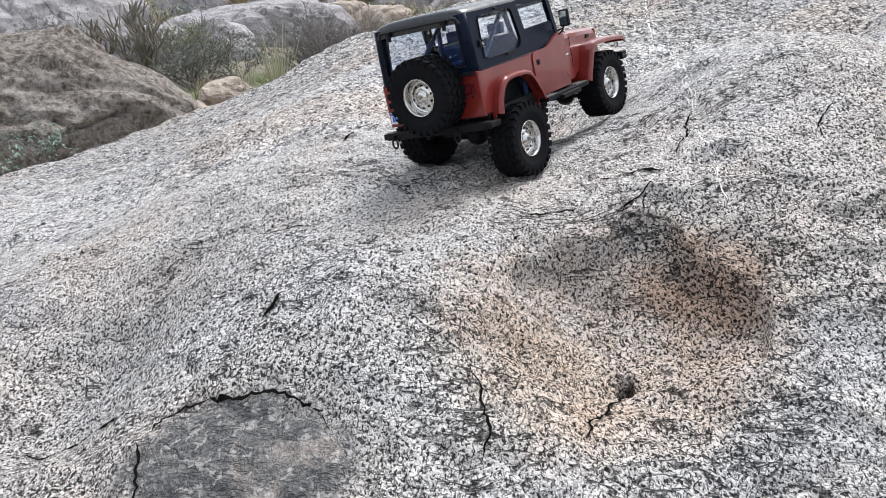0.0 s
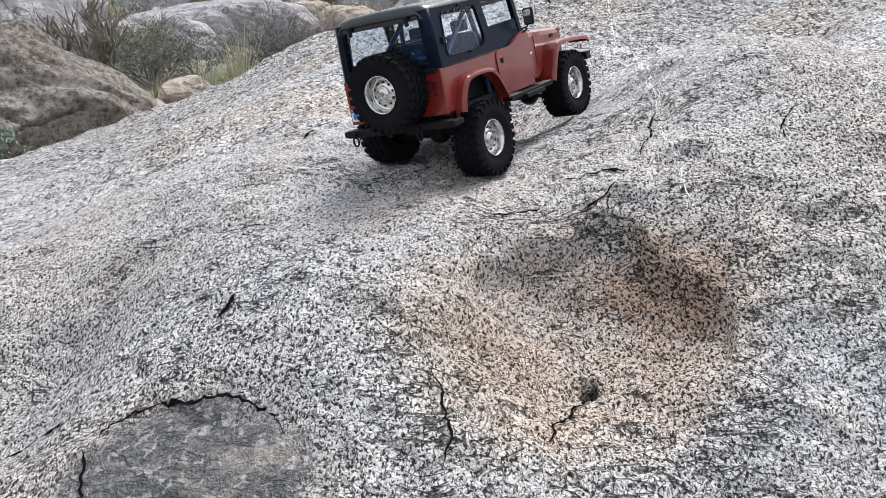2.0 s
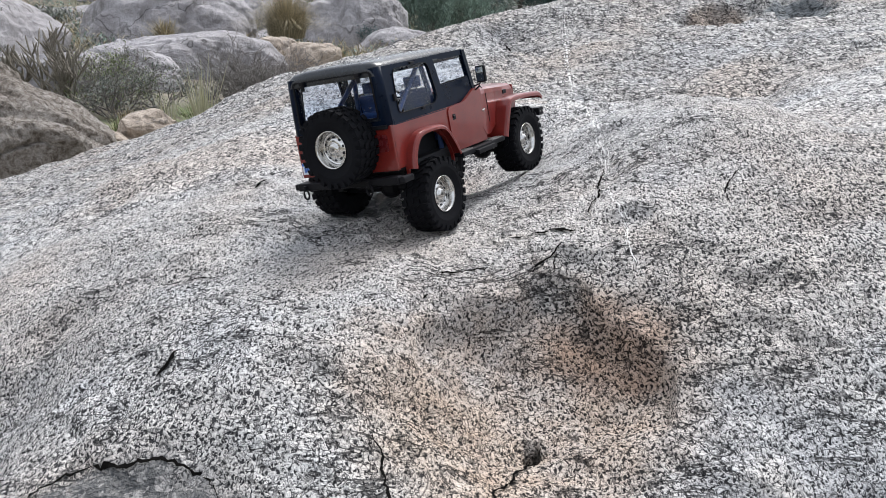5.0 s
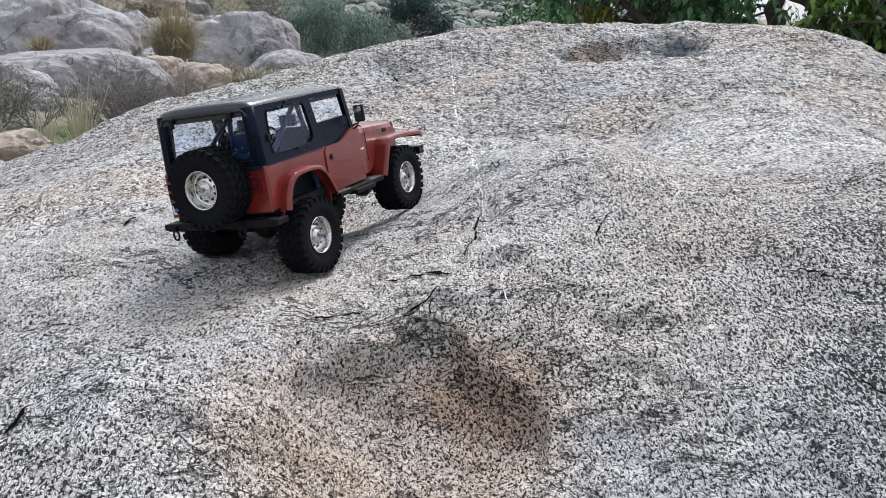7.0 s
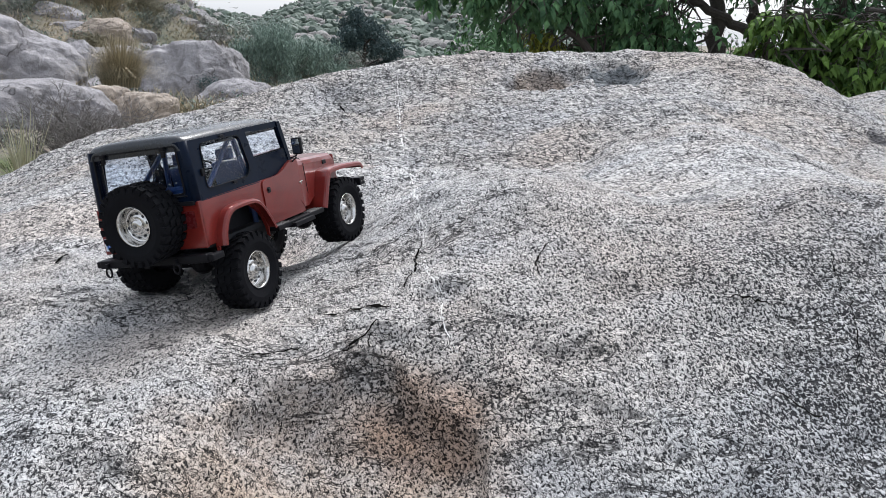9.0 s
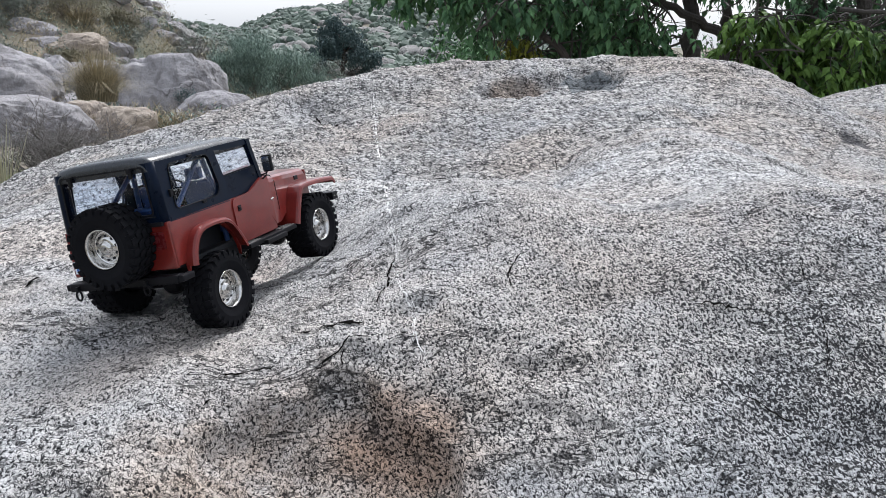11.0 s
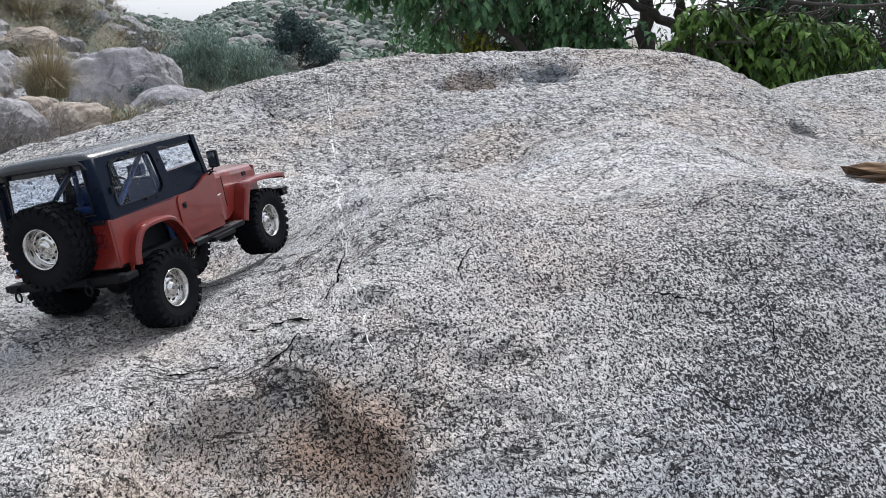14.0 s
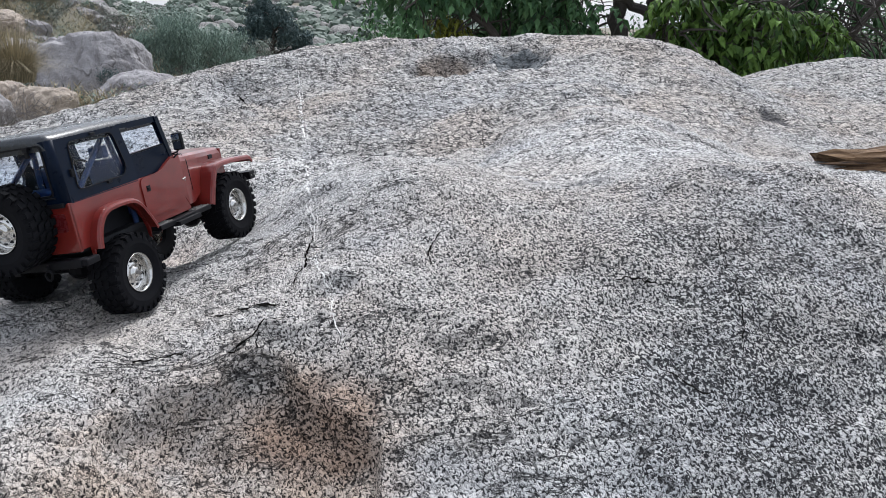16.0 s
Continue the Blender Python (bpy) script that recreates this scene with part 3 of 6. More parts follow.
CRACKS_FAR = (
    (((-0.155, 1.40), (-0.131, 1.42), (-0.107, 1.41)), 0.008),
    (((-0.112, 1.36), (-0.086, 1.375), (-0.03, 1.38)), 0.007),
    (((0.34, 1.002), (0.35, 1.031), (0.37, 1.059)), 0.003),
    (((0.193, 3.049), (0.24, 3.0), (0.285, 2.982)), 0.009),
    (((-0.275, 0.793), (-0.253, 0.818)), 0.006),
    (((-0.318, 0.984), (-0.285, 0.997)), 0.006),
    (((-0.355, 0.649), (-0.351, 0.674), (-0.318, 0.69), (-0.28, 0.69), (-0.231, 0.686), (-0.202, 0.673), (-0.178, 0.651)), 0.004),
    (((-0.355, 0.649), (-0.347, 0.620), (-0.338, 0.600), (-0.334, 0.580)), 0.004),
    (((-0.149, 1.460), (-0.123, 1.486), (-0.089, 1.486), (-0.056, 1.518), (0.009, 1.533)), 0.006),
    (((-0.040, 1.104), (-0.028, 1.106), (-0.013, 1.104)), 0.004),
    (((-0.268, 1.233), (-0.263, 1.251), (-0.254, 1.257)), 0.006),
    (((0.547, 0.938), (0.565, 0.932), (0.582, 0.923), (0.605, 0.915)), 0.0028),
    (((0.707, 0.987), (0.694, 0.951), (0.683, 0.900), (0.669, 0.864), (0.659, 0.834), (0.646, 0.807)), 0.0022),
    (((0.835, 2.34), (0.828, 2.30), (0.818, 2.256)), 0.004),
    (((-0.303, 0.985), (-0.268, 0.991), (-0.248, 0.987)), 0.004),
    (((0.551, 0.823), (0.569, 0.811), (0.585, 0.798), (0.597, 0.792)), 0.003))
for k, (points, width) in enumerate(CRACKS + CRACKS_FAR):
    ribbon("crack", points, width, CRACK_SHADE, 40 + k)
VEIN = ((0.413, 3.124), (0.402, 3.012), (0.385, 2.80), (0.373, 2.66), (0.36, 2.45)), ((0.275, 1.70), (0.256, 1.522), (0.240, 1.36), (0.225, 1.234), (0.224, 1.169), (0.216, 1.119)), ((0.216, 1.119), (0.213, 1.05), (0.213, 1.018), (0.222, 0.982), (0.216, 0.944), (0.226, 0.90))
for k, (points, width) in enumerate(zip(VEIN, (0.0068, 0.0034, 0.0022))):
    for j, (aside, gaps) in enumerate(((0.0, 0.3), (1.1, 0.62), (-1.0, 0.68))):
        ribbon("quartz_vein", [(x + aside * width, y) for x, y in points], width * (1.0, 0.7, 0.6)[j], QUARTZ, 7 + k + 10 * j, 0.0008, gaps, 0.0012)


# ---- boulders ----
def boulder(name, centre, size, material, seed, label, lumps=0.35, turn=0.0, detail=6, category="boulder", group="", round_off=0.72, rough=0.35):
    """A rounded rock sunk into the ground: a ball swollen by slow noise and cut by flat faces."""
    rng = random.Random(seed)
    bm = bmesh.new()
    bmesh.ops.create_icosphere(bm, subdivisions=detail, radius=1.0)
    cuts = [(Vector((rng.uniform(-1, 1), rng.uniform(-1, 1), rng.uniform(-0.3, 1))).normalized(), rng.uniform(0.82, 1.12)) for _ in range(11)]
    off = Vector((rng.uniform(0, 50), rng.uniform(0, 50), rng.uniform(0, 50)))
    joints = [(Vector((rng.uniform(-1, 1), rng.uniform(-1, 1), rng.uniform(-0.7, 0.7))).normalized(), rng.uniform(-0.6, 0.6), rng.uniform(0.03, 0.07)) for _ in range(5)]
    for v in bm.verts:
        p = Vector([math.copysign(abs(c) ** round_off, c) for c in v.co])
        for d, r in cuts:
            over = p.dot(d) - r
            if over > 0:
                p -= d * over * 0.95
        p *= 1 + lumps * (noise.noise(p * 1.3 + off) * 0.5 + noise.noise(p * 3.1 + off) * 0.22 + noise.noise(p * 7 + off) * 0.10 + noise.noise(p * 17 + off) * 0.06)
        p *= 1 - max(0.0, 0.12 - abs(noise.noise(p * 1.1 - off))) * 0.5 - max(0.0, 0.06 - abs(noise.noise(p * 3.7 - off))) * 0.3
        p *= 1 + (noise.noise(p * 12 - off) * 0.012 + noise.noise(p * 26 + off) * 0.008) * rough
        wave = 0.22 * noise.noise(p * 2.0 - off) + 0.06 * noise.noise(p * 9 - off)
        p *= 1 - sum(deep * math.exp(-((p.dot(d) - c + wave) / 0.018) ** 2) for d, c, deep in joints) * 0.8
        v.co = Vector((p.x * size[0], p.y * size[1], p.z * size[2]))
    ob = part(name, bm, material, smooth=True)
    ob.matrix_world = pose(*centre, 0, 0, turn)
    return tagged(ob, label, category, group)


def on_ground(x, y):
    return float(ground_height(x, y))


boulder("boulder", (-3.36, 5.35, 0.10), (1.22, 0.75, 0.75), NEAR_BOULDER, 3, "large brown weathered granite boulder beside the outcrop", 0.3, 18)
boulder("rock", (-2.47, 7.1, 0.10), (0.27, 0.2, 0.17), TAN_ROCK, 5, "small tan angular rock in the wash", 0.3, 20)
boulder("rock", (-2.72, 6.75, 0.03), (0.24, 0.2, 0.14), TAN_ROCK, 6, "small tan rounded rock in the wash", 0.3, -10)
boulder("rock", (-1.9, 4.1, 0.15), (0.5, 0.3, 0.2), NEAR_BOULDER, 8, "low pale rock at the foot of the outcrop", 0.3, 30)
boulder("boulder", (-4.7, 10.6, -0.05), (0.95, 0.7, 0.55), FAR_BOULDER, 11, "low rounded grey granite boulder behind bare bushes", 0.28, 0)
boulder("boulder", (-4.0, 10.7, -0.02), (0.72, 0.5, 0.55), FAR_BOULDER, 31, "rounded pale granite boulder behind bare bushes", 0.28, 10, round_off=0.9)
boulder("boulder", (-3.95, 12.9, -0.08), (1.6, 0.9, 0.70), FAR_BOULDER, 12, "long low pinkish-grey granite boulder", 0.28, 4, round_off=0.95)
boulder("boulder", (-5.6, 17.2, 0.05), (1.9, 1.1, 1.36), FAR_BOULDER, 13, "large pinkish-grey granite boulder on the slope", 0.28, -8, round_off=1.0)
boulder("boulder", (-2.06, 19.2, -0.12), (1.14, 0.8, 1.18), FAR_BOULDER, 114, "large pale flat-faced granite boulder", 0.25, 10)
boulder("boulder", (-2.85, 14.3, 0.0), (0.5, 0.4, 0.42), TAN_ROCK, 15, "low tan granite boulder in dry grass", 0.3, 0)
boulder("boulder", (-2.2, 14.0, -0.10), (0.52, 0.4, 0.44), TAN_ROCK, 16, "small grey granite boulder in dry grass", 0.3, 30)
boulder("boulder", (-0.98, 17.0, -0.22), (0.95, 0.6, 0.66), FAR_BOULDER, 17, "smooth low boulder behind the outcrop", 0.2, -4, round_off=0.95)
boulder("boulder", (-4.55, 20.0, 0.1), (0.75, 0.5, 0.85), FAR_BOULDER, 25, "dark grey granite rock beside a tussock", 0.35, 20)
boulder("boulder", (-3.9, 19.6, 0.0), (0.5, 0.4, 0.62), FAR_BOULDER, 26, "grey granite rock behind a tussock", 0.35, 60)
boulder("boulder", (-4.86, 24.0, 1.05), (0.75, 0.5, 0.45), TAN_ROCK, 18, "pale angular rock high on the slope", 0.35, 0)
boulder("boulder", (-5.8, 25.0, 1.0), (0.9, 0.6, 0.40), FAR_BOULDER, 19, "grey rock high on the slope", 0.35, 40)
boulder("boulder", (-4.1, 21.5, 0.3), (0.8, 0.5, 0.55), FAR_BOULDER, 20, "grey rock among shrubs on the slope", 0.35, 40)
boulder("boulder", (-6.9, 20.5, 0.55), (1.1, 0.7, 0.7), FAR_BOULDER, 21, "rounded grey boulder on the slope", 0.3, 70)
boulder("boulder", (-7.2, 13.0, 0.3), (1.6, 1.0, 0.9), FAR_BOULDER, 22, "rounded grey boulder at the edge of the wash", 0.3, 70)
boulder("boulder", (-2.95, 33.0, 1.25), (0.5, 0.4, 0.5), HILL_ROCK, 23, "far rounded boulder on the skyline", 0.3, 0, 4)
boulder("boulder", (8.8, 94.0, 4.2), (2.2, 1.6, 1.5), HILL_ROCK, 24, "huge pale boulder on the crest of the hill", 0.3, 0, 4)


# ---- plants ----
def leaves(verts, faces, centre, spread, count, length, wide, rng, droop=0.3, flat=1.0):
    """Folded leaf blades strewn about a centre."""
    for _ in range(count):
        d = Vector((rng.gauss(0, 1), rng.gauss(0, 1), rng.gauss(0, 1))).normalized() * 1.7 * rng.random() ** 0.5
        d.z *= flat
        c = Vector(centre) + d * spread * 0.5
        along = Vector((rng.uniform(-1, 1), rng.uniform(-1, 1), rng.uniform(-0.8, 0.5) - droop)).normalized()
        side = along.cross(Vector((rng.uniform(-0.6, 0.6), rng.uniform(-0.6, 0.6), 1))).normalized()
        up = side.cross(along)
        ln, wd = length * rng.uniform(0.6, 1.25), wide * rng.uniform(0.7, 1.2)
        k = len(verts)
        verts += [c, c + along * ln * 0.45 + side * wd / 2 + up * wd * 0.18, c + along * ln - up * ln * 0.12, c + along * ln * 0.45 - side * wd / 2 + up * wd * 0.18, c + along * ln * 0.5]
        faces += [(k, k + 1, k + 4), (k + 1, k + 2, k + 4), (k + 2, k + 3, k + 4), (k + 3, k, k + 4)]


def branching(bm, start, heading, length, radius, depth, rng, tips, spread=0.6, bend=0.25, sides=6, gravity=0.0, least=0.0):
    """A limb that forks; the ends go into tips."""
    p, d, pts, radii = Vector(start), Vector(heading).normalized(), [], []
    n = 5
    for k in range(n + 1):
        pts.append(p.copy())
        radii.append(radius * (1 - 0.5 * k / n))
        d = (d + Vector((rng.uniform(-bend, bend), rng.uniform(-bend, bend), rng.uniform(-bend, bend) - gravity))).normalized()
        p = p + d * length / n
        if depth <= 1 and k >= 2:
            tips.append(p.copy())
    tube(bm, pts, radii, sides)
    if depth > 0:
        for k in range(rng.choice((2, 3, 3))):
            at = pts[rng.choice((3, 4, 5, 5))]
            side = Vector((rng.uniform(-1, 1), rng.uniform(-1, 1), rng.uniform(-0.6, 0.9))).normalized()
            branching(bm, at, d * (1 - spread) + side * spread, length * rng.uniform(0.6, 0.85), max(least, radius * 0.5), depth - 1, rng, tips, spread, bend, max(4, sides - 1), gravity, least)


def shrub(name, place, height, width, seed, label, leaf=None, count=900, leaf_size=(0.035, 0.012), depth=3, stems=9, twig=TWIG, category="bush", thick=0.011, rise=0.0):
    rng = random.Random(seed)
    bm, tips = bmesh.new(), []
    for _ in range(stems):
        a = rng.uniform(0, 2 * math.pi)
        lean = rng.uniform(0.15, 1.0) * width / height
        branching(bm, (rng.uniform(-0.1, 0.1) * width, rng.uniform(-0.1, 0.1) * width, -0.05), (math.cos(a) * lean, math.sin(a) * lean, 1), height * 0.42, thick * rng.uniform(0.7, 1.3), depth - 1, rng, tips, 0.45, 0.3, 4, 0.0, 0.0035 if place[1] < 12 and place[1] > 6 else 0.0)
    top = new(name)
    tagged(part("twig", bm, twig, top), kind="stuff")
    if leaf is not None:
        verts, faces = [], []
        for t in tips:
            leaves(verts, faces, t, height * 0.16, max(1, count // len(tips)), leaf_size[0], leaf_size[1], rng, -rise)
        mesh_object("foliage", verts, faces, leaf, top)
    top.matrix_world = pose(*place)
    return tagged(top, label, category)


def tuft(name, place, height, width, blades, material, seed, label, blade=0.012, category="grass", stiff=0.5, droop=0.25):
    rng = random.Random(seed)
    verts, faces = [], []
    for _ in range(blades):
        a, r = rng.uniform(0, 2 * math.pi), rng.uniform(0, 0.3) * width
        lean = rng.uniform(0.05, 1.0) * width / height * 0.9
        h = height * rng.uniform(0.5, 1.05)
        d = Vector((math.cos(a), math.sin(a), 0))
        side = Vector((-d.y, d.x, 0))
        base = d * r
        for k in range(4):
            f = k / 3
            c = base + d * lean * h * f ** (1 + stiff) + Vector((0, 0, h * (f - droop * lean * f * f)))
            w = blade * (1 - 0.85 * f)
            verts += [c - side * w / 2, c + side * w / 2]
        m = len(verts) - 8
        faces += [(m + 2 * k, m + 2 * k + 1, m + 2 * k + 3, m + 2 * k + 2) for k in range(3)]
    ob = mesh_object(name, verts, faces, material)
    ob.matrix_world = pose(*place)
    return tagged(ob, label, category)


def yucca(place, height, width, blades, seed, label, blade):
    """Stiff blades, each a mesh of its own, from one base."""
    rng = random.Random(seed)
    top = new("yucca")
    for _ in range(blades):
        a, lean = rng.uniform(0, 2 * math.pi), rng.uniform(0.05, 0.6) * width / height
        h = height * rng.uniform(0.5, 1.05)
        d = Vector((math.cos(a), math.sin(a), 0))
        side = Vector((-d.y, d.x, 0))
        verts = []
        for k in range(4):
            f = k / 3
            c = d * (0.1 * width + lean * h * f) + Vector((0, 0, h * f))
            w = blade * (1 - 0.85 * f)
            verts += [c - side * w / 2, c + d * w * 0.3, c + side * w / 2]
        mesh_object("blade", verts, [q for k in range(3) for q in ((3 * k, 3 * k + 1, 3 * k + 4, 3 * k + 3), (3 * k + 1, 3 * k + 2, 3 * k + 5, 3 * k + 4))], YUCCA, top)
    top.matrix_world = pose(*place)
    return tagged(top, label, "yucca")


def cholla(place, height, seed):
    rng = random.Random(seed)
    top = new("cholla_cactus")

    def joint(at, heading, length, radius, depth):
        bm = bmesh.new()
        p, d = Vector(at), Vector(heading).normalized()
        pts, radii = [], []
        for k in range(5):
            pts.append(p.copy())
            radii.append(radius * (0.7, 1.0, 1.05, 1.0, 0.5)[k])
            d = (d + Vector((rng.uniform(-0.12, 0.12), rng.uniform(-0.12, 0.12), 0.05))).normalized()
            p = p + d * length / 4
        tube(bm, pts, radii, 7)
        part("stem", bm, CHOLLA, top)
        if depth:
            for _ in range(rng.choice((2, 3))):
                a = rng.uniform(0, 2 * math.pi)
                joint(pts[rng.choice((2, 3, 4))], d * 0.5 + Vector((math.cos(a) * 0.8, math.sin(a) * 0.8, rng.uniform(0.3, 0.9))), length * rng.uniform(0.7, 0.95), radius * 0.9, depth - 1)

    for _ in range(4):
        joint((rng.uniform(-0.1, 0.1), rng.uniform(-0.1, 0.1), -0.03), (rng.uniform(-0.4, 0.4), rng.uniform(-0.4, 0.4), 1), height * 0.40, 0.0115, 3)
    top.matrix_world = pose(*place)
    return tagged(top, "dry grey-brown branching cholla cactus in the wash", "cactus")


def spray(verts, faces, stems, centre, size, rng, leaf):
    """A few drooping shoots with leaves on both sides."""
    for _ in range(rng.choice((3, 4, 5))):
        a = rng.uniform(0, 2 * math.pi)
        d = Vector((math.cos(a), math.sin(a), rng.uniform(-0.3, 0.5))).normalized()
        p, pts = Vector(centre), []
        for k in range(8):
            pts.append(p.copy())
            d = (d + Vector((rng.uniform(-0.12, 0.12), rng.uniform(-0.12, 0.12), -0.20))).normalized()
            p = p + d * size / 7
            for s in (-1, 1):
                if k == 0 or rng.random() < 0.15:
                    continue
                side = d.cross(Vector((0, 0, 1))).normalized() * s
                along = (d * 0.5 + side * rng.uniform(0.4, 1.0) + Vector((0, 0, rng.uniform(-0.9, -0.1)))).normalized()
                across = along.cross(Vector((rng.uniform(-0.5, 0.5), rng.uniform(-0.5, 0.5), 1))).normalized()
                up = across.cross(along)
                ln, wd, m = leaf[0] * rng.uniform(0.65, 1.2), leaf[1] * rng.uniform(0.75, 1.2), len(verts)
                verts += [p, p + along * ln * 0.4 + across * wd / 2 + up * wd * 0.2, p + along * ln - up * ln * 0.2, p + along * ln * 0.4 - across * wd / 2 + up * wd * 0.2, p + along * ln * 0.5]
                faces += [(m, m + 1, m + 4), (m + 1, m + 2, m + 4), (m + 2, m + 3, m + 4), (m + 3, m, m + 4)]
        tube(stems, pts, [0.004] * 7 + [0.002], 3, False)


def leafy_tree(limbs, crowns, seed, label, leaf, leaf_size, shoot=0.26, twig_reach=1.2, bare=0, name="tree"):
    """A tree from its limbs (points and a radius at each end) and the blocks of air that its sprays fill (corner, corner, count)."""
    rng = random.Random(seed)
    base = Vector(limbs[0][0][0])
    top = new(name)
    wood, twigs, verts, faces, joints = bmesh.new(), bmesh.new(), [], [], []
    for pts, r0, r1 in limbs:
        fine = []
        for p, q in zip(pts, pts[1:]):
            fine += [Vector(p).lerp(Vector(q), k / 5) - base for k in range(5)]
        fine.append(Vector(pts[-1]) - base)
        fine = [fine[0]] + [f + Vector((rng.uniform(-1, 1), rng.uniform(-1, 1), rng.uniform(-1, 1))) * r0 * 0.35 for f in fine[1:]]
        tube(wood, fine, [(r0 + (r1 - r0) * k / (len(fine) - 1)) * rng.uniform(0.85, 1.15) for k in range(len(fine))], 9)
        joints += fine[2:]

    def twig(at, r):
        near = min(joints, key=lambda j: (j - at).length + rng.uniform(0, 0.3))
        if (near - at).length > twig_reach:
            return
        sag = Vector((rng.uniform(-0.06, 0.06), rng.uniform(-0.06, 0.06), rng.uniform(-0.02, 0.12)))
        tube(twigs, [near, near.lerp(at, 0.35) + sag, near.lerp(at, 0.7) + sag * 0.7, at], [r, r * 0.8, r * 0.6, r * 0.4], 4, False)

    for lo, hi, count in crowns:
        for _ in range(count):
            at = Vector([rng.uniform(u, v) for u, v in zip(lo, hi)]) - base
            twig(at, 0.009)
            spray(verts, faces, twigs, at, shoot * rng.uniform(0.7, 1.2), rng, leaf_size)
    for _ in range(bare):
        lo, hi, _n = rng.choice(crowns)
        tips = []
        at = Vector([rng.uniform(u - 0.2, v + 0.2) for u, v in zip(lo, hi)]) - base
        twig(at, 0.012)
        branching(twigs, at, (rng.uniform(-1, 1), rng.uniform(-0.5, 0.5), rng.uniform(-0.6, 1)), rng.uniform(0.25, 0.5), 0.008, 2, rng, tips, 0.6, 0.35, 4)
    trunk = part("trunk", wood, BARK, top)
    tagged(part("twig", twigs, BARK, trunk), kind="stuff")
    mesh_object("crown", verts, faces, leaf, top)
    top.matrix_world = pose(*base)
    return tagged(top, label, "tree")


def tree(name, place, height, trunk, seed, label, leaf, per_tip, leaf_size, limbs, spread=0.16, depth=3, category="tree"):
    rng = random.Random(seed)
    top = new(name)
    bm, tips = bmesh.new(), []
    pts = [(0, 0, -0.2), (0.03, 0.02, height * 0.15), (0.0, 0.05, height * 0.3), (0.08, 0.04, height * 0.5), (0.05, 0.08, height * 0.72)]
    tube(bm, pts, [trunk, trunk * 0.85, trunk * 0.75, trunk * 0.55, trunk * 0.3], 10)
    for at, heading, length in limbs:
        branching(bm, (0.03, 0.04, at), heading, length, trunk * 0.42, depth, rng, tips, 0.5, 0.22, 6, 0.03)
    part("trunk", bm, BARK, top)
    verts, faces = [], []
    for t in tips:
        leaves(verts, faces, t, spread, per_tip, leaf_size[0], leaf_size[1], rng, 0.5)
    mesh_object("crown", verts, faces, leaf, top)
    top.matrix_world = pose(*place)
    return tagged(top, label, category)


# trees behind the crest
leafy_tree((((((3.2, 6.3, -0.1), (3.18, 6.3, 0.8), (3.21, 6.3, 1.3), (3.18, 6.3, 1.8), (3.1, 6.35, 2.6)), 0.085, 0.045)),
            (((3.2, 6.3, 0.2), (3.42, 6.3, 0.9), (3.5, 6.3, 1.42), (3.43, 6.28, 1.72), (3.5, 6.2, 2.4)), 0.05, 0.03),
            (((3.5, 6.3, 1.42), (3.15, 6.22, 1.57), (2.79, 6.2, 1.70), (2.3, 6.1, 1.98)), 0.042, 0.02),
            (((3.19, 6.3, 0.5), (2.4, 6.05, 1.0), (2.08, 6.0, 1.3), (1.79, 6.0, 1.52), (1.5, 5.9, 1.8)), 0.04, 0.02),
            (((3.18, 6.3, 1.75), (2.3, 6.0, 2.0), (1.3, 5.8, 1.9), (0.75, 5.8, 1.72)), 0.04, 0.012),
            (((3.2, 6.3, 1.9), (3.9, 6.1, 2.1), (4.6, 5.9, 2.0)), 0.04, 0.015)),
           (((0.95, 5.7, 1.72), (1.3, 5.95, 1.85), 7), ((0.72, 5.7, 1.76), (0.95, 5.9, 1.85), 3), ((1.35, 5.7, 1.5), (1.65, 6.0, 1.8), 10), ((1.65, 5.7, 1.6), (2.75, 6.4, 2.1), 46),
            ((1.95, 5.9, 1.25), (2.9, 6.6, 1.6), 30), ((2.7, 6.0, 1.85), (4.6, 6.6, 2.3), 40), ((2.9, 6.5, 1.0), (3.05, 6.7, 1.35), 4)),
           21, "dark broadleaf tree with a forked trunk behind the outcrop", LEAF, (0.082, 0.046), bare=30)
leafy_tree((((((1.95, 6.5, -0.1), (1.9, 6.3, 0.7), (1.85, 6.1, 1.2)), 0.02, 0.01)),), (((1.65, 5.95, 1.2), (1.95, 6.15, 1.42), 9),), 22, "small yellow-green sapling behind the crest", LEAF_YELLOW, (0.06, 0.03), 0.16, name="sapling")
leafy_tree((((((3.6, 5.6, -0.15), (3.55, 5.5, 0.6), (3.4, 5.4, 1.1), (3.3, 5.3, 1.6)), 0.05, 0.02)), (((3.55, 5.5, 0.6), (3.8, 5.4, 1.1), (3.75, 5.3, 1.5)), 0.025, 0.012), (((3.55, 5.5, 0.5), (3.15, 5.3, 1.0), (3.0, 5.2, 1.3)), 0.025, 0.012)),
           (((3.0, 5.0, 1.2), (3.75, 5.5, 1.62), 42), ((3.15, 5.0, 0.95), (3.7, 5.4, 1.25), 18), ((3.9, 5.2, 1.25), (4.4, 5.6, 1.5), 10)),
           33, "young broadleaf tree with bright green leaves", LEAF_BRIGHT, (0.085, 0.043), 0.22, bare=6)
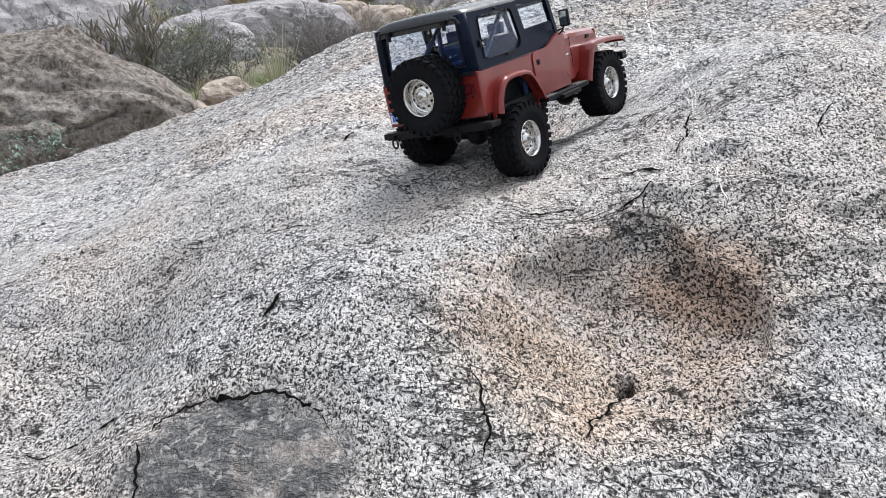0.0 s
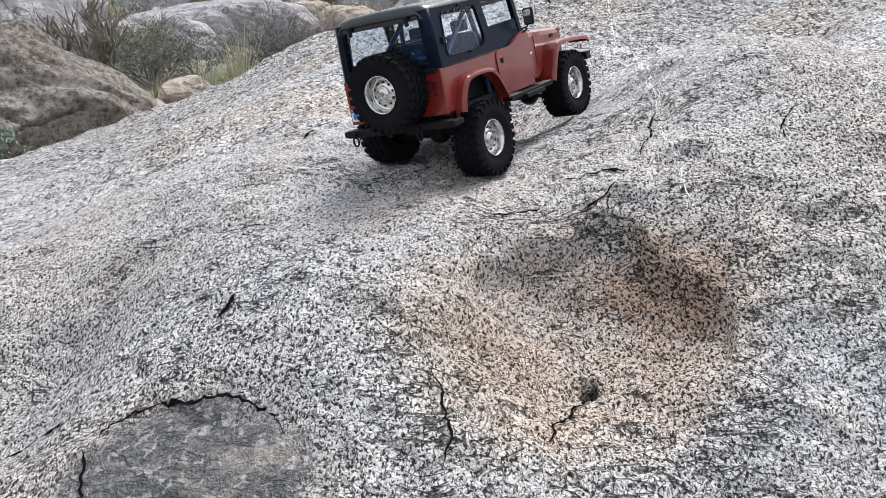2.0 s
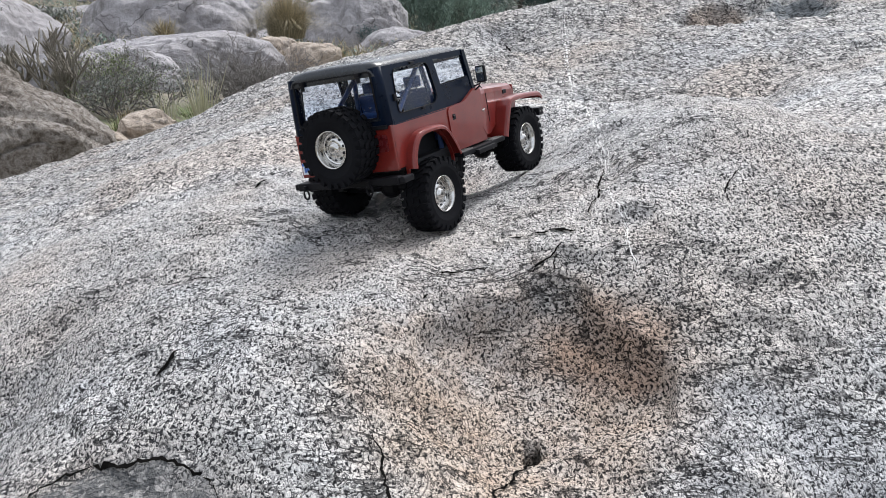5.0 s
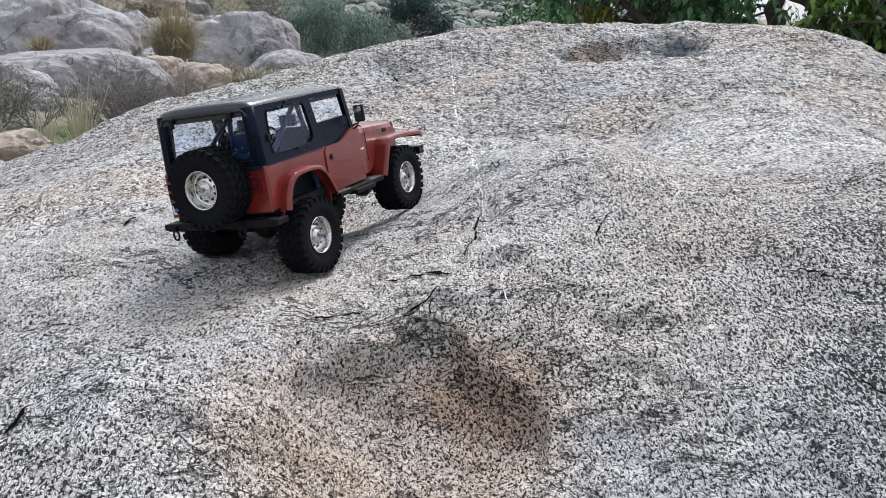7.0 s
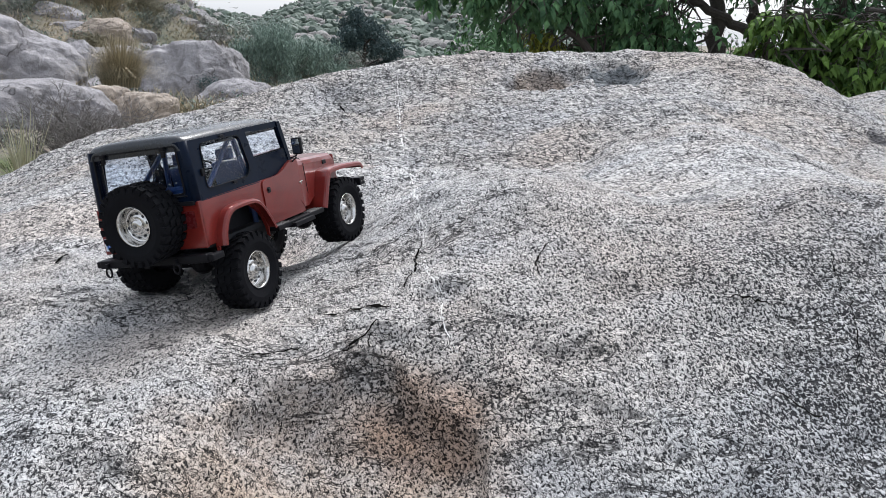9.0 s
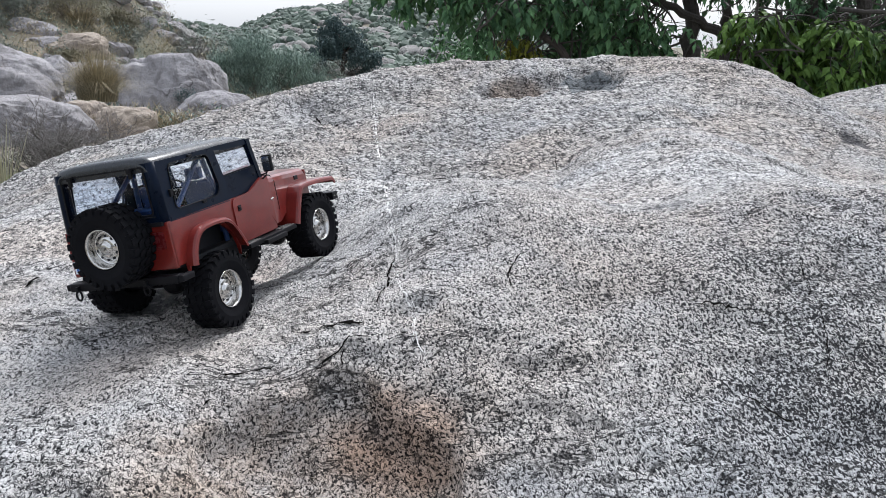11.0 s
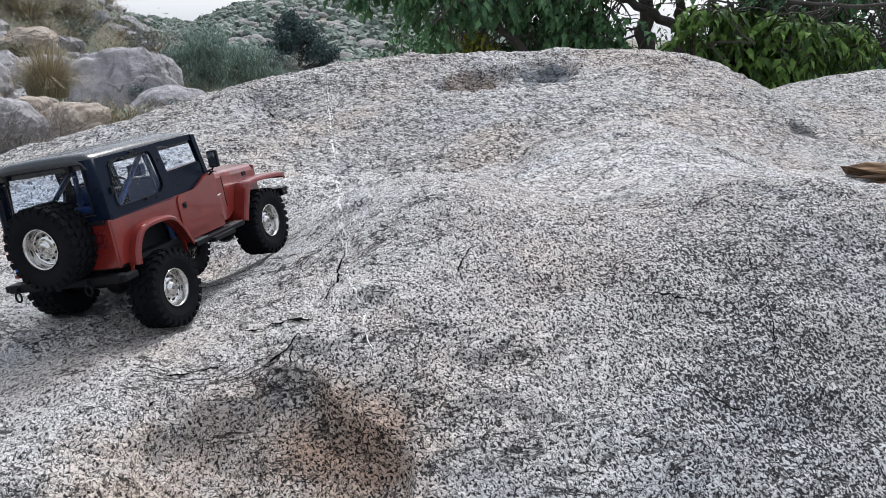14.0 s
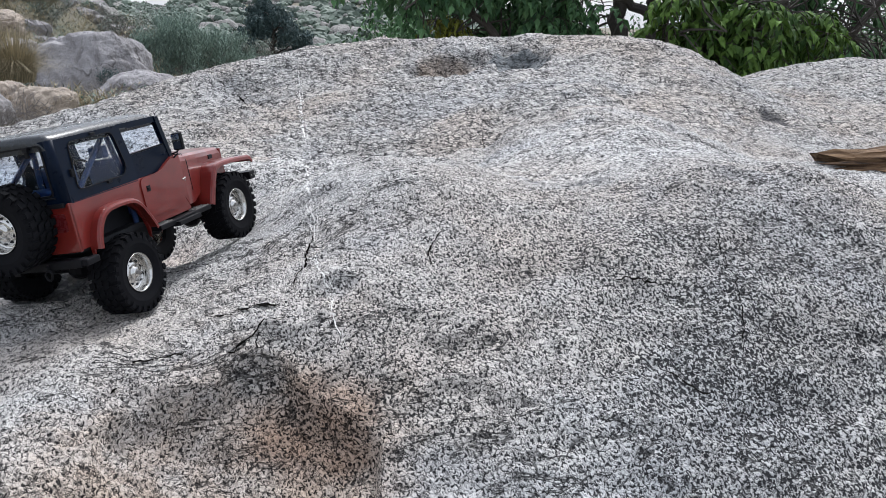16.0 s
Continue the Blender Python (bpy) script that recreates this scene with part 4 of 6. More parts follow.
leafy_tree((((((4.9, 6.6, -0.1), (4.7, 6.4, 0.8), (4.6, 6.2, 1.5), (4.4, 6.1, 2.2)), 0.08, 0.04)), (((4.8, 6.5, 0.4), (4.3, 6.2, 1.2), (4.0, 6.0, 1.7), (3.7, 5.9, 1.85)), 0.04, 0.015), (((4.7, 6.4, 0.8), (5.1, 6.0, 1.3), (5.4, 5.8, 1.9)), 0.04, 0.02), (((4.0, 5.7, 1.62), (4.6, 5.75, 1.6), (5.2, 5.8, 1.66)), 0.018, 0.012)),
           (((3.9, 5.9, 1.0), (5.2, 6.8, 1.9), 60), ((4.6, 6.2, 0.7), (6.0, 7.2, 2.0), 60)), 35, "shaded broadleaf tree with tangled dead branches", LEAF, (0.082, 0.046), bare=110)
tree("tree", (2.9, 8.8, -0.1), 3.4, 0.09, 37, "dark green tree behind the crest", LEAF, 16, (0.075, 0.034),
     [(0.7, (-0.8, -0.5, 0.4), 0.7), (0.9, (0.8, -0.2, 0.4), 0.6), (1.1, (-0.3, -0.8, 0.4), 0.7), (1.3, (-0.7, 0.3, 0.5), 0.7), (1.6, (0.3, 0, 0.6), 0.6)], 0.26)
for k, (x, y, h) in enumerate(((4.25, 8.4, 1.9), (5.9, 9.2, 2.2), (6.9, 9.0, 2.2), (5.4, 7.6, 2.0), (6.4, 7.6, 2.0))):
    shrub("bush", (x, y, on_ground(x, y)), h, h * 0.9, 140 + k, "dense dark green thicket behind the trees", LEAF, 4200 if k else 1500, (0.07, 0.034), stems=12, thick=0.02)

# scrub in the wash and on the slope
shrub("bush", (-3.0, 9.0, on_ground(-3.0, 9.0)), 0.75, 0.75, 41, "grey-green creosote bush in the wash", SAGE, 1600, (0.035, 0.014))
for k, (x, y, h) in enumerate(((-1.6, 9.6, 0.7), (-3.2, 8.3, 0.5), (-3.9, 9.9, 0.7), (-5.4, 9.6, 0.8), (-4.6, 7.9, 0.55))):
    shrub("bush", (x, y, on_ground(x, y)), h, h * 1.2, 160 + k, ("bare grey twiggy bush in the wash", "sparse grey-green bush in the wash")[k % 2], (None, SAGE)[k % 2], 700, (0.035, 0.014), depth=4, stems=10)
shrub("bush", (-2.0, 9.1, on_ground(-2.0, 9.1)), 0.75, 1.0, 42, "bare grey twiggy bush in the wash", None, 0, depth=4, stems=11)
shrub("bush", (-3.5, 9.5, on_ground(-3.5, 9.5)), 0.6, 0.8, 43, "bare grey twiggy bush beside a boulder", None, 0, depth=4, stems=9)
shrub("bush", (-2.5, 9.6, on_ground(-2.5, 9.6)), 0.65, 0.7, 44, "sparse twiggy bush with a few grey leaves", SAGE, 350, (0.03, 0.012), depth=4)
shrub("bush", (-4.9, 8.9, on_ground(-4.9, 8.9)), 0.7, 0.8, 45, "grey-green bush above the boulder", SAGE, 1100, (0.035, 0.014))
shrub("bush", (-2.62, 4.35, 0.28), 0.28, 0.28, 46, "small green bush at the foot of the boulder", SHRUB, 420, (0.03, 0.012), depth=3, stems=8, thick=0.004)
shrub("bush", (-0.65, 24.0, on_ground(-0.65, 24.0)), 1.9, 1.9, 47, "dense olive-green bush behind the outcrop", SHRUB, 22000, (0.13, 0.018), stems=16, thick=0.02, rise=1.3)
shrub("bush", (0.5, 25.5, on_ground(0.5, 25.5)), 1.5, 1.6, 48, "dense olive-green bush behind the outcrop", SHRUB, 14000, (0.13, 0.018), stems=14, thick=0.02, rise=1.3)
shrub("bush", (-2.25, 30.0, on_ground(-2.25, 30.0)), 1.4, 1.3, 49, "half-bare brownish bush on the slope", SAGE, 1200, (0.09, 0.04), depth=4, stems=12, thick=0.02)
shrub("bush", (-1.62, 17.7, 0.02), 0.5, 0.5, 50, "small green bush in front of a boulder", JUNIPER, 1400, (0.05, 0.02), stems=8)
shrub("bush", (-4.9, 31.5, on_ground(-4.9, 31.5)), 2.0, 2.0, 51, "dark green shrub on the slope's edge", JUNIPER, 9000, (0.09, 0.035), stems=12, thick=0.02)
for k, (x, y, h) in enumerate(((-7.0, 24.0, 1.0), (-8.2, 27.0, 1.2), (-5.6, 28.5, 1.3), (-6.6, 31.0, 1.4), (-4.0, 27.5, 0.9), (-3.3, 24.0, 0.8), (-9.5, 25.0, 1.2), (-1.6, 27.5, 1.2), (1.8, 28.5, 1.2), (-3.6, 33.0, 0.5), (-8.5, 19.0, 0.9))):
    shrub("bush", (x, y, on_ground(x, y)), h, h, 60 + k, "grey-green shrub on the dry slope", (SAGE, SHRUB)[k % 2], 1300, (0.08, 0.03), stems=10, thick=0.012)
for k, (x, y, h, m) in enumerate(((-5.5, 27.0, 1.5, BRUSH), (-6.7, 26.0, 1.3, SAGE), (-4.5, 28.5, 0.9, BRUSH), (-7.8, 29.0, 1.5, SHRUB), (-6.2, 29.5, 1.4, BRUSH), (-5.0, 23.2, 0.6, BRUSH), (-6.3, 22.5, 0.8, SAGE))):
    shrub("bush", (x, y, on_ground(x, y) - 0.1), h, h * 1.2, 560 + k, "dense olive-brown brush on the dry slope" if m is BRUSH else "dense grey-green brush on the dry slope", m, 3600, (0.13, 0.018), stems=13, thick=0.014)
yucca((-2.23, 7.8, on_ground(-2.23, 7.8) - 0.02), 0.66, 0.46, 34, 71, "pale stiff yucca blades in the wash", 0.020)
yucca((-2.55, 7.8, on_ground(-2.55, 7.8) - 0.02), 0.38, 0.30, 24, 72, "short pale yucca blades in the wash", 0.016)
for k, (x, y, h, w, n, m) in enumerate(((-2.3, 7.9, 0.18, 0.5, 200, GRASS), (-2.8, 7.5, 0.15, 0.4, 160, GRASS), (-1.8, 8.2, 0.2, 0.5, 200, GRASS), (-2.35, 4.45, 0.1, 0.2, 70, STRAW), (-2.95, 4.3, 0.12, 0.25, 80, GRASS),
                                       (-2.6, 14.2, 0.35, 0.7, 300, STRAW), (-2.0, 14.6, 0.3, 0.7, 300, STRAW), (-7.1, 27.1, 0.8, 1.4, 420, STRAW), (-5.3, 26.8, 0.7, 1.2, 380, STRAW), (-4.3, 23.0, 0.7, 1.0, 320, STRAW), (-3.0, 26.5, 0.6, 1.2, 320, STRAW))):
    tuft("grass_tuft", (x, y, on_ground(x, y) + (0.18 if y < 5 else 0.0)), h, w, n, m, 80 + k, ("dry straw-coloured grass tuft", "short green grass tuft")[m == GRASS], 0.012 if y < 12 else 0.025)
tuft("grass_tussock", (-2.95, 16.0, 0.30), 1.05, 1.1, 3200, STRAW, 121, "large straw-coloured tussock with hanging blades beside a boulder", 0.009, "grass", 0.9, 0.85)
for k in range(8):
    r3 = random.Random(300 + k)
    y = r3.uniform(8.6, 10.6)
    x = y * r3.uniform(-0.29, -0.16)
    h = r3.uniform(0.5, 0.72)
    shrub("bush", (x, y, on_ground(x, y)), h, h * 1.1, 320 + k, ("bare dark twiggy bush in the wash", "half-bare twiggy bush with small grey leaves")[k % 3 == 0], (SAGE, None, None)[k % 3], 700, (0.03, 0.012), depth=3, stems=15, thick=0.011)
for k in range(18):
    r4 = random.Random(500 + k)
    y = r4.uniform(7.2, 9.2)
    x = y * r4.uniform(-0.42, -0.17)
    tuft("grass_tuft", (x, y, on_ground(x, y)), r4.uniform(0.12, 0.24), 0.5, 170, (GRASS, GRASS, STRAW)[k % 3], 520 + k, ("short green grass tuft in the wash", "short green grass tuft in the wash", "dry straw-coloured grass tuft")[k % 3], 0.009)
shrub("bush", (-2.15, 9.2, on_ground(-2.15, 9.2)), 0.78, 0.9, 543, "bare dark twiggy bush beside pale yucca blades", None, 0, depth=4, stems=17, thick=0.012)
shrub("bush", (-3.4, 8.75, on_ground(-3.4, 8.75)), 0.72, 0.75, 540, "yellow-green creosote bush in the wash", GRASS, 3000, (0.03, 0.012), depth=4, stems=12)
tuft("grass_tuft", (-4.98, 15.4, 0.30), 0.42, 0.5, 300, STRAW, 541, "dry straw-coloured grass tuft between two boulders", 0.014)
cholla((-4.0, 8.7, on_ground(-4.0, 8.7)), 0.82, 91)
cholla((-3.75, 8.5, on_ground(-3.75, 8.5)), 0.6, 94)
cholla((-4.5, 8.9, on_ground(-4.5, 8.9)), 0.6, 92)
tree("juniper_tree", (3.5, 45.0, on_ground(3.5, 45.0) - 0.55), 3.5, 0.14, 93, "dark rounded juniper tree on the far flat", JUNIPER, 26, (0.16, 0.07),
     [(0.5, (-0.9, 0.1, 0.5), 0.8), (0.6, (0.9, -0.2, 0.5), 0.8), (0.9, (-0.6, -0.7, 0.7), 0.8), (1.1, (0.5, 0.7, 0.7), 0.8), (1.4, (-0.5, 0.2, 1), 0.75), (1.7, (0.5, -0.2, 1), 0.75), (2.1, (0, 0.1, 1), 0.65)], 0.45)

# the far hillside: more stones and shrubs than anybody would count
rng = random.Random(5)
verts, faces, bush_verts, bush_faces = [], [], [], []
ico = bmesh.new()
bmesh.ops.create_icosphere(ico, subdivisions=2, radius=1.0)
ball = [v.co.copy() for v in ico.verts]
ball_faces = [tuple(v.index for v in f.verts) for f in ico.faces]
ico.free()
for k in range(3600):
    y = rng.uniform(46, 97)
    x = y * rng.uniform(-0.22, 0.36)
    z = on_ground(x, y)
    if rng.random() < 0.52:
        r, off = rng.uniform(0.25, 0.62) * (1.5 if rng.random() < 0.1 and y < 85 else 1.0), Vector((k * 1.7, 0, 0))
        sx, sy, sz, m = r * rng.uniform(0.9, 1.6), r, r * rng.uniform(0.6, 0.95), len(verts)
        for p in ball:
            q = p * (1 + 0.35 * noise.noise(p * 1.2 + off))
            verts.append((x + q.x * sx, y + q.y * sy, z + q.z * sz))
        faces += [tuple(i + m for i in f) for f in ball_faces]
    else:
        off, m, wide = Vector((k * 1.3, 5, 0)), len(bush_verts), rng.uniform(0.32, 0.62)
        for p in ball:
            q = p * (1 + 0.6 * noise.noise(p * 2.1 + off)) * wide
            bush_verts.append(Vector((x + q.x, y + q.y, z + 0.2 + q.z * 0.8)))
        bush_faces += [tuple(i + m for i in f) for f in ball_faces]
        leaves(bush_verts, bush_faces, (x, y, z + 0.25), rng.uniform(0.5, 1.05), 26, 0.22, 0.13, rng, -0.2, 0.65)
tagged(mesh_object("hillside_boulders", verts, faces, HILL_ROCK, smooth=True), "many rounded granite boulders strewn over the hillside", "boulders", kind="stuff")
tagged(mesh_object("hillside_scrub", bush_verts, bush_faces, HILL_SCRUB), "low grey-green scrub on the hillside", "scrub", kind="stuff")

cover = {"scrub": ([], [], SAGE, 0.10, 0.04), "brush": ([], [], SHRUB, 0.10, 0.04), "dry_grass": ([], [], STRAW, 0.22, 0.02)}
stone_verts, stone_faces = [], []
for k in range(2600):
    y = rng.uniform(14, 40)
    x = y * rng.uniform(-0.5, 0.03)
    if abs(x + 2.05) < 1.3 and 16 < y < 20 or abs(x + 5.3) < 2.4 and 15.5 < y < 18.5:
        continue
    if rng.random() < 0.12:
        r, off = rng.uniform(0.12, 0.4), Vector((k * 1.7, 3, 0))
        m, z = len(stone_verts), on_ground(x, y)
        for p in ball:
            q = p * (1 + 0.5 * noise.noise(p * 1.3 + off))
            stone_verts.append((x + q.x * r * 1.4, y + q.y * r, z + q.z * r * 0.75))
        stone_faces += [tuple(i + m for i in f) for f in ball_faces]
        continue
    v, f, m, ln, wd = cover[rng.choice(("scrub", "brush", "dry_grass", "dry_grass", "dry_grass"))]
    size = rng.uniform(0.25, 0.6) * (1.2 if y > 23 else 1.0)
    leaves(v, f, (x, y, on_ground(x, y) + size * 0.3), size, 50, ln * 0.85, wd * 0.85, rng, -0.8, 0.6)
for kind, (v, f, m, ln, wd) in cover.items():
    tagged(mesh_object("slope_" + kind, v, f, m), "low dry %s over the slope" % kind.replace("_", " "), kind.replace("_", " "), kind="stuff")
tagged(mesh_object("slope_stones", stone_verts, stone_faces, FAR_BOULDER), "many angular stones over the slope", "stones", kind="stuff")

# a weathered log on the shoulder of the rock
bm = bmesh.new()
r2 = random.Random(9)
pts, radii = [], []
for k in range(18):
    f = k / 17
    pts.append((-0.30 + 0.75 * f, 0.012 * math.sin(5 * f), 0.008 * math.sin(9 * f)))
    radii.append(0.040 + 0.036 * min(1, f * 2.2) + r2.uniform(-0.007, 0.007))
tube(bm, pts, radii, 28)
for v in bm.verts:
    v.co.z *= 0.72
    a = math.atan2(v.co.z, v.co.y)
    v.co.y *= 1 + 0.5 * noise.noise(Vector((v.co.x * 3, math.cos(a) * 7, math.sin(a) * 7)))
    v.co.z *= 1 + 0.5 * noise.noise(Vector((v.co.x * 3, math.cos(a) * 7, math.sin(a) * 7 + 9)))
    v.co *= 1 + 0.10 * noise.noise(Vector((v.co.x * 6, math.cos(a) * 4, math.sin(a) * 4)))
    if v.co.x < -0.2:
        v.co.x += 0.12 * noise.noise(Vector((3, math.cos(a) * 5, math.sin(a) * 5)))
log = part("log", bm, LOG_WOOD)
log.matrix_world = pose(1.885, 1.745, float(rock_height(1.68, 1.837)) + 0.003, 0, 0, -25)
tagged(log, "weathered orange-brown broken log lying on the granite", "log")


# ---- the model off-roader ----
PAINT = Nodes("brick_red_paint")
PAINT = PAINT.done(PAINT.mix(0.3, PAINT.ramp(PAINT.noise(25, 4.0), (0.3, (0.125, 0.012, 0.010)), (0.7, (0.19, 0.020, 0.015))), PAINT.cells(2500), "SOFT_LIGHT"), PAINT.ramp(PAINT.noise(60, 4.0), (0.3, 0.28), (0.75, 0.42)), 0.15, Coat_Weight=0.6, Coat_Roughness=0.07, Specular_IOR_Level=0.25)
# one plastic in two copies: dulled for dark sides, glossy for roof's sky sheen
HARDTOP = plain("matte_black_top", (0.003, 0.0075, 0.019), 0.32, grain=90, vary=0.3, bump=0.08, depth=0.0004, Specular_IOR_Level=0.09)
WET_TOP = plain("wet_black_top", (0.005, 0.008, 0.013), 0.27, grain=90, vary=0.3, bump=0.06, depth=0.0003, Specular_IOR_Level=0.62)
PLASTIC = plain("black_plastic", (0.007, 0.007, 0.009), 0.48, grain=150, vary=0.35, bump=0.2, depth=0.0004, Specular_IOR_Level=0.14)
RUBBER = plain("black_rubber", (0.0055, 0.0058, 0.0075), 0.78, grain=220, vary=0.4, bump=0.35, depth=0.0006, Specular_IOR_Level=0.1)
CHROME = plain("worn_silver_rim", (0.62, 0.61, 0.59), 0.2, 1.0, grain=140, vary=0.18, bump=0.12, depth=0.0004)
INSIDE = plain("dark_blue_interior", (0.016, 0.045, 0.14), 0.5, grain=120, vary=0.35)
LINER = plain("black_interior", (0.008, 0.009, 0.012), 0.7, grain=120, vary=0.3, Specular_IOR_Level=0.3)
LAMP_RED = plain("dark_red_lens", (0.10, 0.010, 0.012), 0.3, grain=150, vary=0.3)
PLATE_WHITE = plain("plate_white", (0.62, 0.66, 0.72), 0.45, grain=150, vary=0.12)
PLATE_BLUE = plain("plate_blue", (0.03, 0.12, 0.42), 0.45, grain=150, vary=0.15)
MIRROR = plain("mirror_glass", (0.75, 0.76, 0.78), 0.06, 1.0, grain=60, vary=0.04, bump=0.0)
STEEL = plain("grey_steel", (0.30, 0.29, 0.28), 0.4, 0.85, grain=160, vary=0.25)
glass = Nodes("clear_window")
GLASS = glass.done((0.86, 0.92, 1.0), 0.03, 0.0, Transmission_Weight=1.0, IOR=1.2)
drop = Nodes("water")
WATER = drop.done((0.97, 0.98, 1.0), 0.0, 0.0, Transmission_Weight=1.0, IOR=1.33)

car = new("model_jeep")
BASE_L = 0.245          # wheelbase
TUB = 0.076             # half the width of the tub
BELT, ROOF, SILL = 0.0865, 0.1625, 0.034
REAR = -0.068
ALL = (-1, 1)


def arch(cx, r, a0, a1, n=9, dz=0.0, wide=1.0):
    return [(cx + wide * r * math.cos(radians(a0 + (a1 - a0) * k / n)), dz + r * math.sin(radians(a0 + (a1 - a0) * k / n))) for k in range(n + 1)]


def rounded(points, r, n=4):
    """An outline with rounded corners."""
    out = []
    for k, p in enumerate(points):
        a, b, c = Vector(points[k - 1]), Vector(p), Vector(points[(k + 1) % len(points)])
        d1, d2 = (a - b), (c - b)
        m = min(r, d1.length * 0.45, d2.length * 0.45)
        s, e = b + d1.normalized() * m, b + d2.normalized() * m
        for i in range(n + 1):
            t = i / n
            q = s * (1 - t) ** 2 + b * 2 * t * (1 - t) + e * t * t
            out.append((q.x, q.y))
    return out


# tub: two sides with wheel arches, a tail panel, a floor, the cowl and the hood
for s in ALL:
    bm = bmesh.new()
    outline = [(REAR, SILL), (REAR, BELT), (0.100, BELT + 0.001), (0.132, 0.1015), (0.150, 0.101), (0.150, 0.028), (0.058, 0.028)] + arch(0.004, 0.052, 0, 180, 12, 0.015)[::1] + [(-0.050, SILL)]
    slab(bm, outline, s * TUB, s * (TUB - 0.004))
    part("side_panel", bm, PAINT, car)
    bm = bmesh.new()
    door = rounded([(0.0575, BELT + 0.0005), (0.100, BELT + 0.0015), (0.131, 0.1012), (0.1485, 0.1008), (0.1485, 0.050), (0.118, 0.0375), (0.0575, 0.0375)], 0.010)
    slab(bm, door, s * (TUB + 0.0016), s * (TUB - 0.001))
    d = part("door", bm, PAINT, car)
    bm = bmesh.new()
    box(bm, 0.066, 0.074, s * (TUB + 0.001) - 0.001, s * (TUB + 0.001) + 0.001, 0.069, 0.0765, 0.0006)
    box(bm, 0.067, 0.071, s * (TUB + 0.0025) - 0.001, s * (TUB + 0.0025) + 0.001, 0.0715, 0.0745, 0.0005)
    part("door_handle", bm, PLASTIC, d, "black plastic door handle")
    bm = bmesh.new()
    tube(bm, [(0.1495, s * (TUB + 0.0012), 0.066), (0.1495, s * (TUB + 0.0012), 0.071)], 0.0009, 8)
    tube(bm, [(0.1435, s * (TUB + 0.0022), 0.069), (0.1515, s * (TUB + 0.0022), 0.070)], 0.0008, 6)
    part("door_hinge", bm, STEEL, d, "small steel door hinge")
bm = bmesh.new()
box(bm, REAR - 0.002, REAR + 0.003, -TUB, TUB, SILL - 0.002, BELT + 0.0005, 0.0012)
tail = part("tail_panel", bm, PAINT, car)
bm = bmesh.new()
box(bm, REAR + 0.003, 0.15, -TUB + 0.005, TUB - 0.005, 0.030, 0.036)
for s in ALL:
    box(bm, -0.046, 0.054, s * 0.052 - 0.001, s * 0.052 + 0.001, 0.030, 0.068)
    box(bm, -0.046, 0.054, min(s * 0.052, s * (TUB - 0.005)), max(s * 0.052, s * (TUB - 0.005)), 0.067, 0.069)
part("floor_pan", bm, LINER, car, "black interior floor")
bm = bmesh.new()
rows = []
for x, half, z, low in ((0.134, 0.0762, 0.1015, 0.06), (0.150, 0.0764, 0.1012, 0.034), (0.165, 0.0745, 0.1003, 0.034), (0.205, 0.0655, 0.0975, 0.045), (0.25, 0.057, 0.0945, 0.045), (0.284, 0.0525, 0.0925, 0.043), (0.290, 0.0515, 0.0890, 0.042)):
    outline = [(-half, low), (-half, z - 0.010), (-half + 0.0018, z - 0.0045), (-half + 0.006, z - 0.0012), (-half * 0.45, z + 0.0012), (0, z + 0.0020), (half * 0.45, z + 0.0012), (half - 0.006, z - 0.0012), (half - 0.0018, z - 0.0045), (half, z - 0.010), (half, low)]
    rows.append([bm.verts.new((x, y, zz)) for y, zz in outline])
for a, b in zip(rows, rows[1:]):
    for k in range(len(a) - 1):
        bm.faces.new((a[k], a[k + 1], b[k + 1], b[k]))
    bm.faces.new((a[-1], a[0], b[0], b[-1]))
bm.faces.new(rows[0])
bm.faces.new(rows[-1][::-1])
hood = part("hood", bm, PAINT, car)
bm = bmesh.new()
for s in ALL:
    tube(bm, [(0.1665, s * 0.0744, 0.050), (0.1665, s * 0.0744, 0.090), (0.1665, s * 0.069, 0.0996), (0.1665, 0, 0.1026)], 0.0006, 5)
part("hood_seam", bm, LINER, hood, "dark seam of the hood")
for s in ALL:
    bm = bmesh.new()
    box(bm, 0.246, 0.256, s * 0.0575 - 0.0015, s * 0.0575 + 0.0015, 0.079, 0.085, 0.0008)
    part("hood_latch", bm, LINER, hood, "black hood latch")
bm = bmesh.new()
box(bm, 0.2895, 0.294, -0.051, 0.051, 0.042, 0.0885, 0.0015)
grille = part("grille", bm, PAINT, car)
bm = bmesh.new()
for k in range(7):
    box(bm, 0.2935, 0.2947, -0.0215 + 0.0066 * k, -0.0185 + 0.0066 * k, 0.050, 0.082)
for s in ALL:
    box(bm, 0.2935, 0.2955, s * 0.037 - 0.010, s * 0.037 + 0.010, 0.060, 0.080, 0.001)
part("grille_slot", bm, LINER, grille, "dark slots and square headlights")


